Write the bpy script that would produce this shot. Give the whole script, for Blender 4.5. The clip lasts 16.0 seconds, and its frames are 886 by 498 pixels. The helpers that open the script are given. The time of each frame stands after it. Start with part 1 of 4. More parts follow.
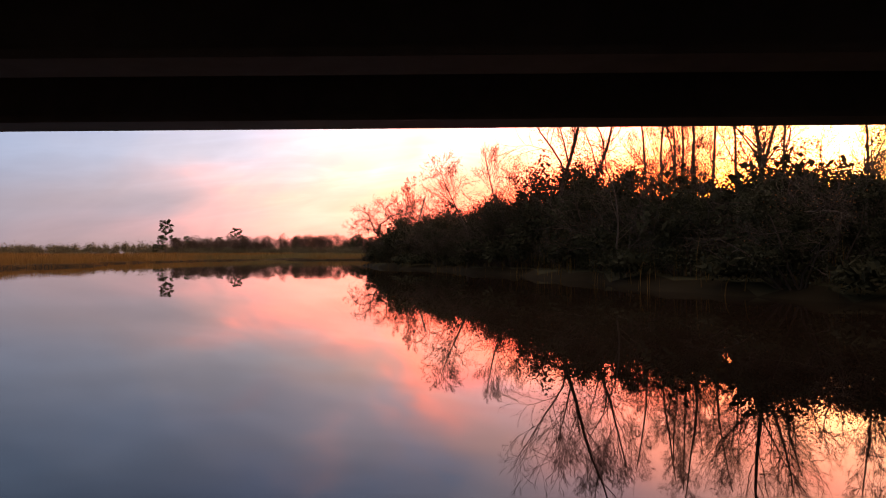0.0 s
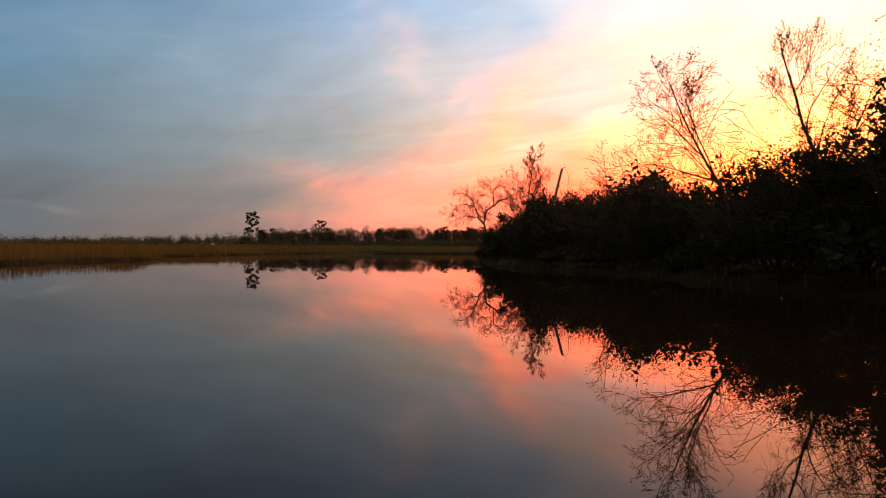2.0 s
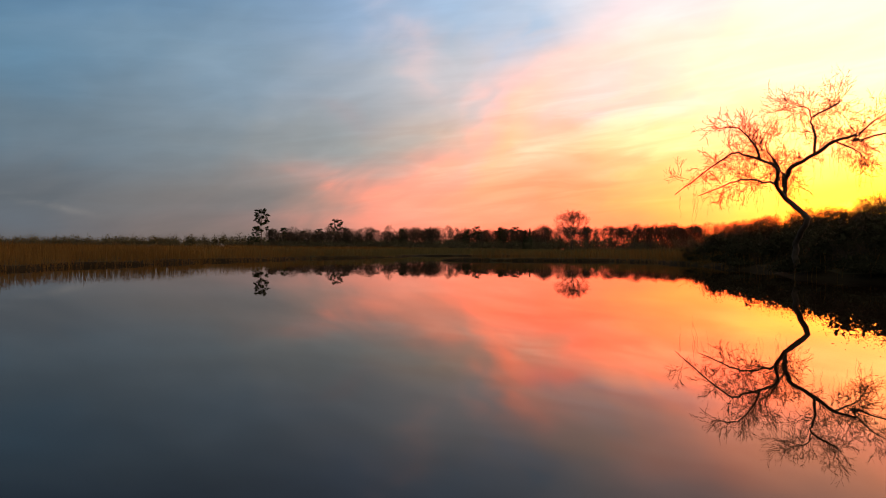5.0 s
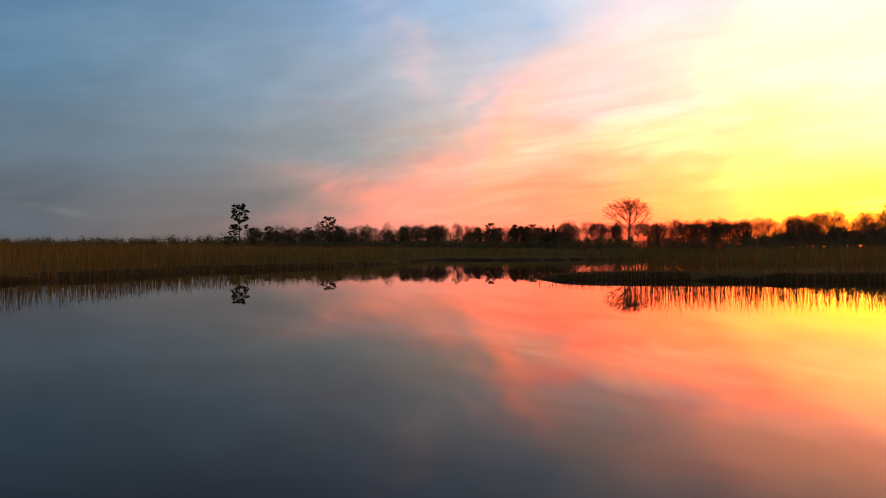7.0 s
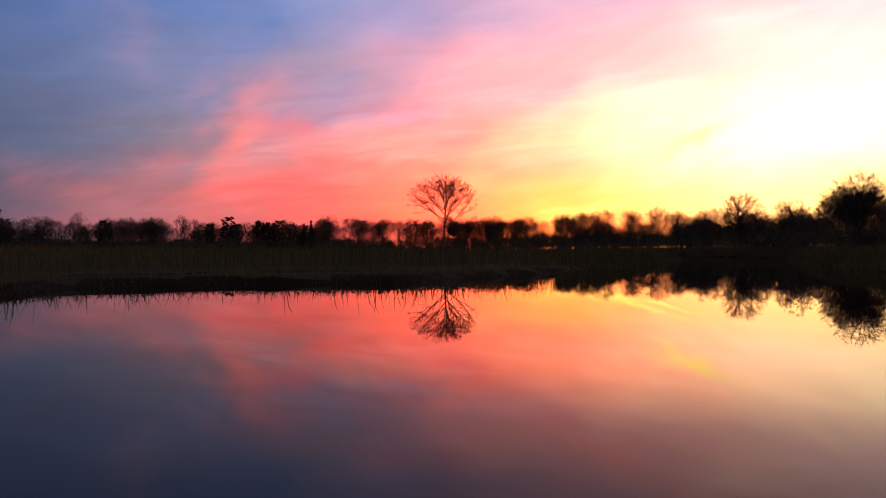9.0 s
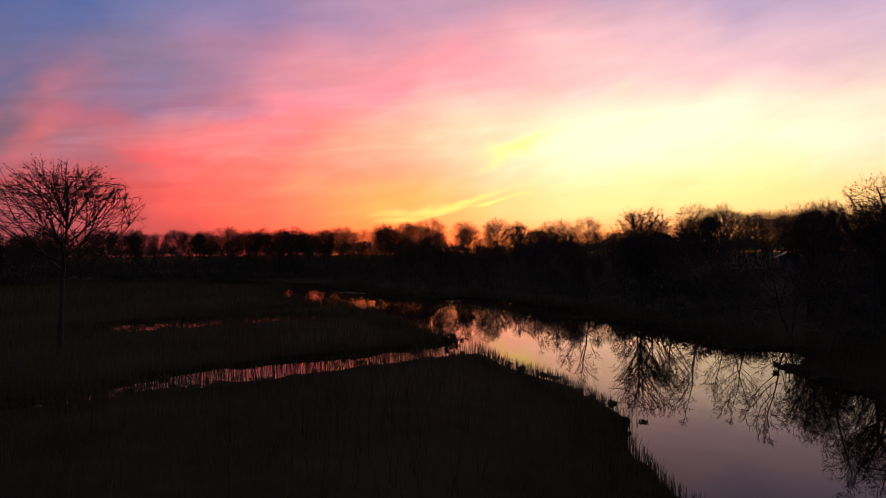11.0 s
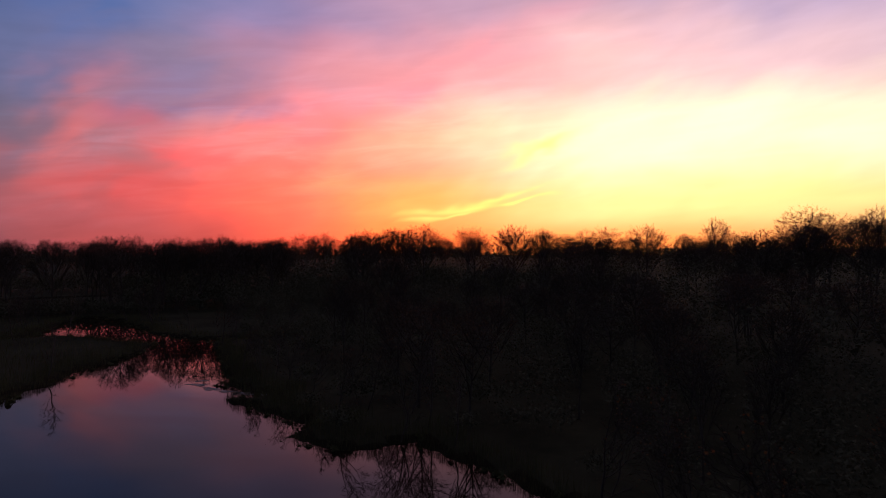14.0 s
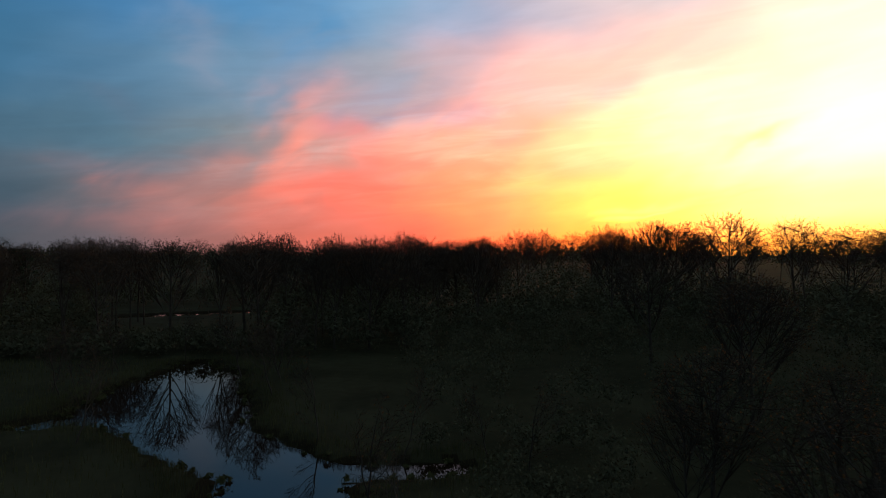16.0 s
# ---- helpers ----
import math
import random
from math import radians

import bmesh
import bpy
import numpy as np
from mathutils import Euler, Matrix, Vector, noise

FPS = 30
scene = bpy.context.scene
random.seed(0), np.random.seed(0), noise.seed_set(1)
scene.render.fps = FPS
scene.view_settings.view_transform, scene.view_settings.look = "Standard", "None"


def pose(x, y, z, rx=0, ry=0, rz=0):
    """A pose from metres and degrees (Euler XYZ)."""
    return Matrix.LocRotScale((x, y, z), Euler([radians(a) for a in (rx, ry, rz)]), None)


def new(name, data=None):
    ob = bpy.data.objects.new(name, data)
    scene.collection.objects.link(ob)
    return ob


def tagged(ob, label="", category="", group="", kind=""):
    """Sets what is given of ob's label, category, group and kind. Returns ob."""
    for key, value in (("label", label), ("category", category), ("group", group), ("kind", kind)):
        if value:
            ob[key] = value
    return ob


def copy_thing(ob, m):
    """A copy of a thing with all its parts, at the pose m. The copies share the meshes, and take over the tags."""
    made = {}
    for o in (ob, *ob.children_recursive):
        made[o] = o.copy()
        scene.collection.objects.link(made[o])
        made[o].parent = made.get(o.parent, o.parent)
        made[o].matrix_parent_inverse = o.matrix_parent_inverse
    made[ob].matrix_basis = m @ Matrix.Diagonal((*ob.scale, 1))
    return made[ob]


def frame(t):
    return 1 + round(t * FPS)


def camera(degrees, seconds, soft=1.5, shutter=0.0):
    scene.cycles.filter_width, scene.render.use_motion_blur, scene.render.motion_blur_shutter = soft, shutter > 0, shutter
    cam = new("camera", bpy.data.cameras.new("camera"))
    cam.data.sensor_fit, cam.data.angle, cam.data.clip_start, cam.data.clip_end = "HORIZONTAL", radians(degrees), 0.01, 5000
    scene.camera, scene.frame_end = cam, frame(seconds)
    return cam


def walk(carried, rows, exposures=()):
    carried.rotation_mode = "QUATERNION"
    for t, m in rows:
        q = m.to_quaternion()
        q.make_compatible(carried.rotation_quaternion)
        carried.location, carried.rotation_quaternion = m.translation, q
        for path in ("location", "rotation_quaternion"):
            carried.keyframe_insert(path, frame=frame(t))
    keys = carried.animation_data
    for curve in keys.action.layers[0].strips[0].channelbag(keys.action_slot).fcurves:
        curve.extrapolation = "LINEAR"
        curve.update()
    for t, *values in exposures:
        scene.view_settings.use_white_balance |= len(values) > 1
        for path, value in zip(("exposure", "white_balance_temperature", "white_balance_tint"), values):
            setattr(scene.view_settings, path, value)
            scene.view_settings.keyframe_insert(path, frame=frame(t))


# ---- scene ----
cam = camera(67.9, 16.0, 1.0, 0.06)
PATH = [
    (0.0, pose(7.29, -4.95, 0.99, 90.47, 0.46, 4.57)),
    (0.5, pose(6.88, 0.02, 0.95, 90.29, 0.44, 4.52)),
    (1.0, pose(5.89, 5.90, 0.96, 90.15, 0.32, 5.83)),
    (1.5, pose(4.40, 9.93, 0.94, 90.06, 0.42, 10.12)),
    (2.0, pose(1.49, 11.63, 1.02, 89.92, 0.16, 11.58)),
    (2.5, pose(-4.64, 13.62, 1.03, 89.97, 0.01, 12.29)),
    (3.0, pose(-7.87, 17.99, 1.04, 89.97, -0.03, 12.34)),
    (3.5, pose(-10.31, 24.15, 1.03, 89.95, 0.05, 12.42)),
    (4.0, pose(-12.88, 32.28, 1.05, 90.00, -0.01, 12.49)),
    (4.5, pose(-15.55, 41.18, 1.10, 90.04, -0.12, 12.48)),
    (5.0, pose(-18.24, 50.80, 1.17, 90.10, -0.13, 12.43)),
    (7.5, pose(-36.95, 111.43, 1.09, 90.22, 0.30, 12.21)),
    (8.0, pose(-40.63, 125.17, 1.06, 90.24, 0.30, 5.83)),
    (8.5, pose(-42.51, 139.00, 1.06, 90.27, 0.29, -1.38)),
    (9.0, pose(-43.31, 153.61, 1.07, 90.29, 0.26, -10.41)),
    (9.2, pose(-42.61, 159.05, 1.08, 90.33, 0.30, -13.54)),
    (11.3, pose(-14.92, 212.20, 9.48, 90.15, 0.37, -26.28)),
    (11.5, pose(-13.60, 214.80, 10.99, 90.01, 0.31, -27.56)),
    (12.0, pose(-9.05, 221.00, 11.83, 90.15, 0.10, -29.01)),
    (12.5, pose(-3.06, 226.90, 11.99, 90.18, 0.02, -28.70)),
    (13.0, pose(2.63, 235.47, 12.14, 90.20, -0.06, -27.45)),
    (13.5, pose(8.07, 246.36, 12.05, 90.32, -0.10, -26.08)),
    (14.0, pose(14.15, 260.07, 12.21, 90.29, -0.05, -22.56)),
    (14.5, pose(18.06, 272.12, 12.49, 90.28, -0.36, -12.66)),
    (15.0, pose(20.21, 284.17, 12.83, 90.25, -0.39, -5.54)),
    (15.5, pose(20.73, 300.12, 12.87, 90.18, -0.23, -5.18)),
    (16.0, pose(20.86, 317.44, 13.07, 90.27, -0.25, -5.74)),
]
# exposure and white balance of the clip: seconds, stops, kelvin, tint
EXPOSURES = [
    (0.0, 2.1, 8800, 28), (0.2, 1.7, 9100, 20), (0.4, 1.33, 9700, 13), (1.0, 1.2, 9900, 9), (3.0, 1.0, 9300, 5),
    (7.5, 0.82, 8300, 5), (8.0, 0.46, 7700, 8), (8.5, 0.12, 7200, 10), (9.0, -0.32, 5700, 27), (11.3, -1.03, 5400, 37), (13.5, -1.0, 5550, 40),
    (14.5, -0.64, 4980, 11), (15.0, -0.22, 4850, -13), (16.0, -0.18, 5050, -25),
]
walk(cam, PATH, EXPOSURES)

# ---- sky: after sunset, glow low over the woods, pink cloud, blue dusk away from it ----


class Nodes:
    """Short hand for building node trees."""

    def __init__(self, tree):
        self.tree = tree
        tree.nodes.clear()

    def add(self, kind, **values):
        node = self.tree.nodes.new(kind)
        for key, value in values.items():
            if key in node.inputs:
                self.put(node.inputs[key], value)
        return node

    def put(self, socket, value):
        if isinstance(value, bpy.types.NodeSocket):
            self.tree.links.new(value, socket)
        else:
            socket.default_value = value

    def math(self, op, a, b=0.0, c=0.0, clamp=False):
        node = self.tree.nodes.new("ShaderNodeMath")
        node.operation, node.use_clamp = op, clamp
        for socket, value in zip(node.inputs, (a, b, c)):
            self.put(socket, value)
        return node.outputs[0]

    def mix(self, fac, a, b, blend="MIX"):
        node = self.tree.nodes.new("ShaderNodeMix")
        node.data_type, node.blend_type = "RGBA", blend
        for k, value in ((0, fac), (6, a), (7, b)):
            self.put(node.inputs[k], value)
        return node.outputs[2]

    def ramp(self, fac, stops, mode="LINEAR"):
        node = self.tree.nodes.new("ShaderNodeValToRGB")
        node.color_ramp.interpolation = mode
        els = node.color_ramp.elements
        while len(els) < len(stops):
            els.new(0.5)
        for el, (p, col) in zip(els, stops):
            el.position, el.color = p, (*col, 1.0)
        self.put(node.inputs[0], fac)
        return node.outputs[0]

    def steps(self, value, a, b):
        node = self.tree.nodes.new("ShaderNodeMapRange")
        node.interpolation_type = "SMOOTHSTEP"
        for k, v in ((0, value), (1, a), (2, b), (3, 0.0), (4, 1.0)):
            self.put(node.inputs[k], v)
        return node.outputs[0]

    def noise(self, vector, scale, detail=4.0, rough=0.5, distort=0.0):
        node = self.add("ShaderNodeTexNoise", Scale=scale, Detail=detail, Roughness=rough, Distortion=distort)
        if vector is not None:
            self.put(node.inputs["Vector"], vector)
        return node


# colours of the sky by bearing (degrees from +y, clockwise), for five heights above the horizon
BEARINGS = (-180, -90, -46, -30, -20, -11, 1, 10, 21, 36, 47, 61, 95, 180)
SKY_1 = ((.04, .045, .06), (.05, .055, .072), (.062, .066, .09), (.11, .094, .112), (.21, .13, .14), (.58, .165, .135), (1.3, .18, .10), (3.0, .34, .09), (3.6, .56, .06), (3.2, .82, .08), (2.6, .75, .10), (1.7, .58, .13), (.45, .24, .2), (.04, .045, .06))
SKY_4 = ((.04, .05, .07), (.05, .06, .09), (.058, .078, .118), (.105, .11, .142), (.22, .16, .175), (.62, .225, .19), (1.8, .24, .13), (4.0, .47, .14), (4.8, 1.05, .14), (4.4, 1.88, .45), (3.4, 1.98, .46), (2.6, 1.55, .38), (.55, .33, .27), (.04, .05, .07))
SKY_9 = ((.04, .055, .08), (.05, .08, .14), (.058, .104, .178), (.11, .15, .22), (.175, .20, .26), (.38, .29, .30), (1.2, .42, .31), (3.6, .66, .32), (4.8, 1.15, .45), (4.4, 2.3, .95), (3.4, 2.4, 1.02), (2.5, 1.9, .9), (.5, .36, .38), (.04, .055, .08))
SKY_15 = ((.035, .055, .09), (.05, .098, .19), (.055, .132, .255), (.108, .18, .305), (.18, .235, .36), (.26, .30, .42), (.62, .44, .48), (1.5, .58, .50), (2.2, .82, .58), (2.4, 1.28, .82), (2.0, 1.26, .9), (1.5, 1.04, .84), (.38, .35, .44), (.035, .055, .09))
SKY_21 = ((.035, .055, .09), (.038, .088, .18), (.042, .116, .25), (.082, .164, .315), (.125, .22, .42), (.18, .285, .51), (.38, .42, .60), (.70, .50, .62), (1.1, .64, .64), (1.3, .8, .70), (1.2, .86, .84), (1.05, .80, .88), (.33, .35, .54), (.035, .055, .09))
ZENITH = (.19, .19, .185)

world = bpy.data.worlds.new("dusk_sky")
scene.world = world
world.use_nodes = True
n = Nodes(world.node_tree)
xyz = n.add("ShaderNodeSeparateXYZ")
way = n.add("ShaderNodeTexCoord").outputs["Generated"]
n.put(xyz.inputs[0], way)
bearing = n.math("MULTIPLY", n.math("ARCTAN2", xyz.outputs[0], xyz.outputs[1]), 57.29578)
height = n.math("MULTIPLY", n.math("ARCSINE", n.math("MAXIMUM", xyz.outputs[2], 0.0)), 57.29578)


def plane(along, up, slope):
    """Sky places in degrees, squeezed along and across streaks that climb with the slope."""
    node = n.add("ShaderNodeCombineXYZ")
    n.put(node.inputs[0], n.math("MULTIPLY", bearing, along))
    n.put(node.inputs[1], n.math("MULTIPLY", n.math("SUBTRACT", height, n.math("MULTIPLY", bearing, slope)), up))
    return node.outputs[0]


# drifting cloud edges: the colours are looked up at bent places
soft_1 = n.noise(plane(0.09, 0.16, 0.12), 1.0, 3, 0.5, 0.4)
bent = n.add("ShaderNodeSeparateXYZ")
n.put(bent.inputs[0], soft_1.outputs["Color"])
b2 = n.math("ADD", bearing, n.math("MULTIPLY", n.math("SUBTRACT", bent.outputs[0], 0.5), 13.0))
h2 = n.math("ADD", height, n.math("MULTIPLY", n.math("SUBTRACT", bent.outputs[1], 0.5), n.math("MINIMUM", n.math("MULTIPLY", height, 0.6), 5.0)))
fac = n.math("ADD", n.math("DIVIDE", b2, 360.0), 0.5, clamp=True)
rows = [n.ramp(fac, [((b + 180) / 360, c) for b, c in zip(BEARINGS, row)]) for row in (SKY_1, SKY_4, SKY_9, SKY_15, SKY_21)]
sky = rows[0]
for row, low, high in zip(rows[1:], (0.6, 4, 9, 15), (4, 9, 15, 21)):
    sky = n.mix(n.steps(h2, low, high), sky, row)
sky = n.mix(n.steps(height, 21, 46), sky, (*ZENITH, 1))


def lobe(az, el, wide, tall, turn=0.0):
    """How much of a soft cloud lies at this place of the sky."""
    c, s = math.cos(radians(turn)), math.sin(radians(turn))
    dx = n.math("SUBTRACT", b2, az)
    dy = n.math("SUBTRACT", h2, el)
    u = n.math("DIVIDE", n.math("ADD", n.math("MULTIPLY", dx, c), n.math("MULTIPLY", dy, s)), wide)
    v = n.math("DIVIDE", n.math("SUBTRACT", n.math("MULTIPLY", dy, c), n.math("MULTIPLY", dx, s)), tall)
    return n.math("EXPONENT", n.math("MULTIPLY", n.math("ADD", n.math("MULTIPLY", u, u), n.math("MULTIPLY", v, v)), -1.0))


wisps = n.noise(plane(0.14, 0.34, 0.28), 1.0, 4, 0.5, 0.6)
wisp = n.steps(wisps.outputs[0], 0.32, 0.68)
threads = n.noise(plane(0.11, 0.75, 0.09), 1.0, 6, 0.55, 0.6)
thread = n.steps(threads.outputs[0], 0.40, 0.72)
# soft bodies of cloud: bearing, height, length, breadth, climb, colour, strength
for az, el, wide, tall, turn, colour, strength in (
    (-17.5, 4.4, 4.0, 1.4, -14, (1.1, .25, .19), 0.45),
    (-13.5, 7.0, 4.0, 1.3, 30, (.95, .28, .22), 0.5),
    (-8.0, 8.2, 2.0, 4.2, -14, (1.5, .30, .20), 0.75),
    (-5.0, 11.5, 4.0, 2.0, 38, (1.5, .42, .32), 0.5),
    (-13.5, 16.0, 1.7, 5.0, 28, (.46, .34, .42), 0.45),
    (-21.0, 11.4, 4.4, 0.9, -24, (.19, .18, .25), 0.4),
    (-6.0, 18.8, 4.8, 3.2, -12, (.19, .30, .52), 0.8),
    (-12, 2.6, 12, 1.2, 0, (.90, .21, .17), 0.4),
    (-3.5, 5.2, 5.5, 2.0, 8, (1.6, .20, .13), 0.8),
    (1.5, 8.0, 5.0, 1.2, -14, (2.0, .22, .15), 0.8),
    (8.5, 6.6, 5.0, 1.8, -10, (3.8, .34, .15), 0.7),
    (9.5, 9.8, 5.5, 1.2, 14, (3.4, .42, .26), 0.65),
    (17, 7.3, 5.5, 0.9, 8, (4.4, .60, .24), 0.55),
    (21, 14.8, 13, 1.6, 20, (2.2, .60, .50), 0.6),
    (3, 14.5, 7, 2.0, 18, (.50, .36, .48), 0.4),
    (-1.5, 10.6, 4.5, 0.8, -6, (1.5, .28, .23), 0.65),
    (2.0, 12.0, 6.0, 1.3, 4, (.45, .33, .46), 0.6),
):
    amount = n.math("MULTIPLY", lobe(az, el, wide, tall, turn), n.math("MULTIPLY_ADD", wisp, 0.62 * strength, 0.38 * strength))
    sky = n.mix(amount, sky, (*colour, 1))
# pale combed gaps through the lit clouds
gaps = n.math("MULTIPLY", n.math("MULTIPLY", lobe(3, 8.5, 20, 5.0, 8), thread), 0.5)
sky = n.mix(gaps, sky, n.mix(1.0, sky, (1.05, 1.5, 1.6, 1), "MULTIPLY"))
# thin lit streaks near the glow
for az, el, wide, tall, turn in ((24.2, 4.0, 2.7, 0.24, 14), (28.8, 4.7, 2.6, 0.15, 10), (26.3, 4.9, 3.2, 0.22, 16), (31.0, 9.0, 3.3, 0.42, 15), (23.0, 3.3, 1.6, 0.14, 18)):
    sky = n.mix(n.math("MULTIPLY", lobe(az, el, wide, tall, turn), n.math("MULTIPLY_ADD", wisp, 0.3, 0.55)), sky, (3.8, 2.5, .32, 1))
# low grey bank far from the glow
sky = n.mix(n.math("MULTIPLY", lobe(-47, 2.2, 7, 1.2, -6), 0.55), sky, (.062, .088, .14, 1))
sky = n.mix(n.math("MULTIPLY", lobe(-44.5, 3.6, 4, 0.3, -8), n.math("MULTIPLY", wisp, 0.5)), sky, (.15, .155, .19, 1))
grain = n.math("ADD", n.math("MULTIPLY_ADD", wisps.outputs[0], 0.22, 0.79), n.math("MULTIPLY", threads.outputs[0], 0.20))
sky = n.mix(1.0, sky, grain, "MULTIPLY")
back = n.add("ShaderNodeBackground", Color=sky, Strength=1.0)
n.put(n.add("ShaderNodeOutputWorld").inputs[0], back.outputs[0])

# ---- materials ----
def material(name, base, rough=0.8, scale=3.0, vary=0.35, bump=0.3, translucent=0.0, random_tint=0.25, spec=0.2):
    """A rough natural surface: two scales of mottling, fine relief, a tint of its own for every piece."""
    mat = bpy.data.materials.new(name)
    mat.use_nodes = True
    m = Nodes(mat.node_tree)
    place = m.add("ShaderNodeTexCoord").outputs["Object"]
    big, fine = m.noise(place, scale * 0.15, 3), m.noise(place, scale, 6, 0.6)
    amount = m.math("MULTIPLY_ADD", big.outputs[0], 0.6, m.math("MULTIPLY", fine.outputs[0], 0.4))
    dark = tuple(c * (1 - vary) for c in base)
    light = tuple(min(0.9, c * (1 + vary)) for c in base)
    colour = m.ramp(amount, [(0.3, dark), (0.7, light)])
    island = m.add("ShaderNodeNewGeometry").outputs["Random Per Island"]
    tint = m.math("MULTIPLY_ADD", island, random_tint * 2, 1 - random_tint)
    colour = m.mix(1.0, colour, tint, "MULTIPLY")
    bsdf = m.add("ShaderNodeBsdfPrincipled", Roughness=rough)
    bsdf.inputs["Specular IOR Level"].default_value = spec
    m.put(bsdf.inputs["Base Color"], colour)
    if bump:
        b = m.add("ShaderNodeBump", Strength=bump, Distance=0.02)
        m.put(b.inputs["Height"], fine.outputs[0])
        m.put(bsdf.inputs["Normal"], b.outputs[0])
    shader = bsdf.outputs[0]
    if translucent:
        thin = m.add("ShaderNodeBsdfTranslucent")
        m.put(thin.inputs[0], colour)
        both = m.add("ShaderNodeMixShader")
        m.put(both.inputs[0], translucent)
        m.put(both.inputs[1], shader)
        m.put(both.inputs[2], thin.outputs[0])
        shader = both.outputs[0]
    m.put(m.add("ShaderNodeOutputMaterial").inputs[0], shader)
    return mat


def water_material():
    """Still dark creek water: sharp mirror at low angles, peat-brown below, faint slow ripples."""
    mat = bpy.data.materials.new("creek_water")
    mat.use_nodes = True
    m = Nodes(mat.node_tree)
    place = m.add("ShaderNodeTexCoord").outputs["Object"]
    slow = m.noise(place, 0.35, 3)
    quick = m.noise(place, 2.6, 2)
    heights = m.math("MULTIPLY_ADD", slow.outputs[0], 1.0, m.math("MULTIPLY", quick.outputs[0], 0.08))
    b = m.add("ShaderNodeBump", Strength=0.03, Distance=0.05)
    m.put(b.inputs["Height"], heights)
    patches = m.noise(place, 0.05, 4)
    rough = m.math("MULTIPLY_ADD", m.steps(patches.outputs[0], 0.5, 0.75), 0.014, 0.006)
    # reflected sky dimmed and warmed in the material: IOR below water's, yellowish tint
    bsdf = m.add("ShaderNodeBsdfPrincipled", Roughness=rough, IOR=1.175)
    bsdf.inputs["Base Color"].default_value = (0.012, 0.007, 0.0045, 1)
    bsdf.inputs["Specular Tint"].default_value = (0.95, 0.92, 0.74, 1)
    m.put(bsdf.inputs["Normal"], b.outputs[0])
    m.put(m.add("ShaderNodeOutputMaterial").inputs[0], bsdf.outputs[0])
    return mat


BARK = material("bark", (0.07, 0.052, 0.04), 0.9, 6, 0.4, 0.6)
TWIG = material("twig", (0.055, 0.038, 0.028), 0.85, 6, 0.3, 0.0, 0.0)
DRY_LEAF = material("dry_leaf", (0.16, 0.075, 0.03), 0.7, 5, 0.4, 0.0, 0.45)
VINE_LEAF = material("vine_leaf", (0.034, 0.034, 0.020), 0.85, 5, 0.4, 0.0, 0.15, 0.2, 0.03)
BRUSH = material("bare_brush", (0.10, 0.09, 0.056), 0.95, 5, 0.3, 0.0, 0.1, 0.15, 0.0)
NEEDLE = material("pine_needle", (0.03, 0.045, 0.022), 0.8, 5, 0.4, 0.0, 0.12, 0.25, 0.05)
GRASS = material("marsh_grass", (0.13, 0.078, 0.026), 0.85, 0.5, 0.35, 0.0, 0.3, 0.22, 0.03)
# marsh grass once more, dimmer light upstream put into a darker colour
DIM_GRASS = material("needle_rush", (0.09, 0.084, 0.038), 0.9, 0.5, 0.35, 0.0, 0.2, 0.22, 0.02)
MARSH = material("marsh_ground", (0.034, 0.031, 0.018), 0.98, 0.8, 0.45, 0.7, 0.0, 0.1, 0.02)
MUD = material("wet_mud", (0.016, 0.012, 0.007), 0.95, 1.5, 0.4, 0.5, 0.0, 0.1, 0.02)
WOOD = material("weathered_wood", (0.16, 0.12, 0.09), 0.85, 8, 0.35, 0.5)
CONCRETE = material("bridge_concrete", (0.32, 0.30, 0.27), 0.9, 4, 0.25, 0.4)
STEEL = material("painted_steel", (0.20, 0.17, 0.14), 0.55, 5, 0.3, 0.2)
ROOF = material("metal_roof", (0.06, 0.062, 0.066), 0.5, 4, 0.2, 0.1)
SIDING = material("cabin_siding", (0.05, 0.055, 0.062), 0.8, 5, 0.2, 0.2)
SCUM = material("floating_leaf_litter", (0.10, 0.085, 0.075), 0.55, 6, 0.5, 0.4, 0.0, 0.2, 0.4)
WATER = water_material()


# ---- builders ----
def mesh_from(name, verts, faces, mat, smooth=False):
    """A mesh from points and faces; faces may be several arrays, each of one size of face."""
    mesh = bpy.data.meshes.new(name)
    sets = [np.asarray(f) for f in faces] if isinstance(faces, tuple) else [np.array([f for f in faces if len(f) == k]) for k in sorted({len(f) for f in faces})]
    points = np.asarray(verts, np.float32).reshape(-1)
    corners = np.concatenate([f.reshape(-1) for f in sets]).astype(np.int32)
    sizes = np.concatenate([np.full(len(f), f.shape[1]) for f in sets])
    mesh.vertices.add(len(points) // 3)
    mesh.vertices.foreach_set("co", points)
    mesh.loops.add(len(corners))
    mesh.loops.foreach_set("vertex_index", corners)
    mesh.polygons.add(len(sizes))
    mesh.polygons.foreach_set("loop_start", (np.cumsum(sizes) - sizes).astype(np.int32))
    mesh.materials.append(mat)
    mesh.polygons.foreach_set("use_smooth", np.full(len(sizes), smooth))
    mesh.update(calc_edges=True)
    return mesh


def part(name, bm, mat, parent, label=""):
    """Links a bmesh as one mesh object under a thing or part."""
    mesh = bpy.data.meshes.new(name)
    bm.to_mesh(mesh)
    bm.free()
    mesh.materials.append(mat)
    ob = new(name, mesh)
    ob.parent = parent
    if label:
        ob["label"] = label
    return ob


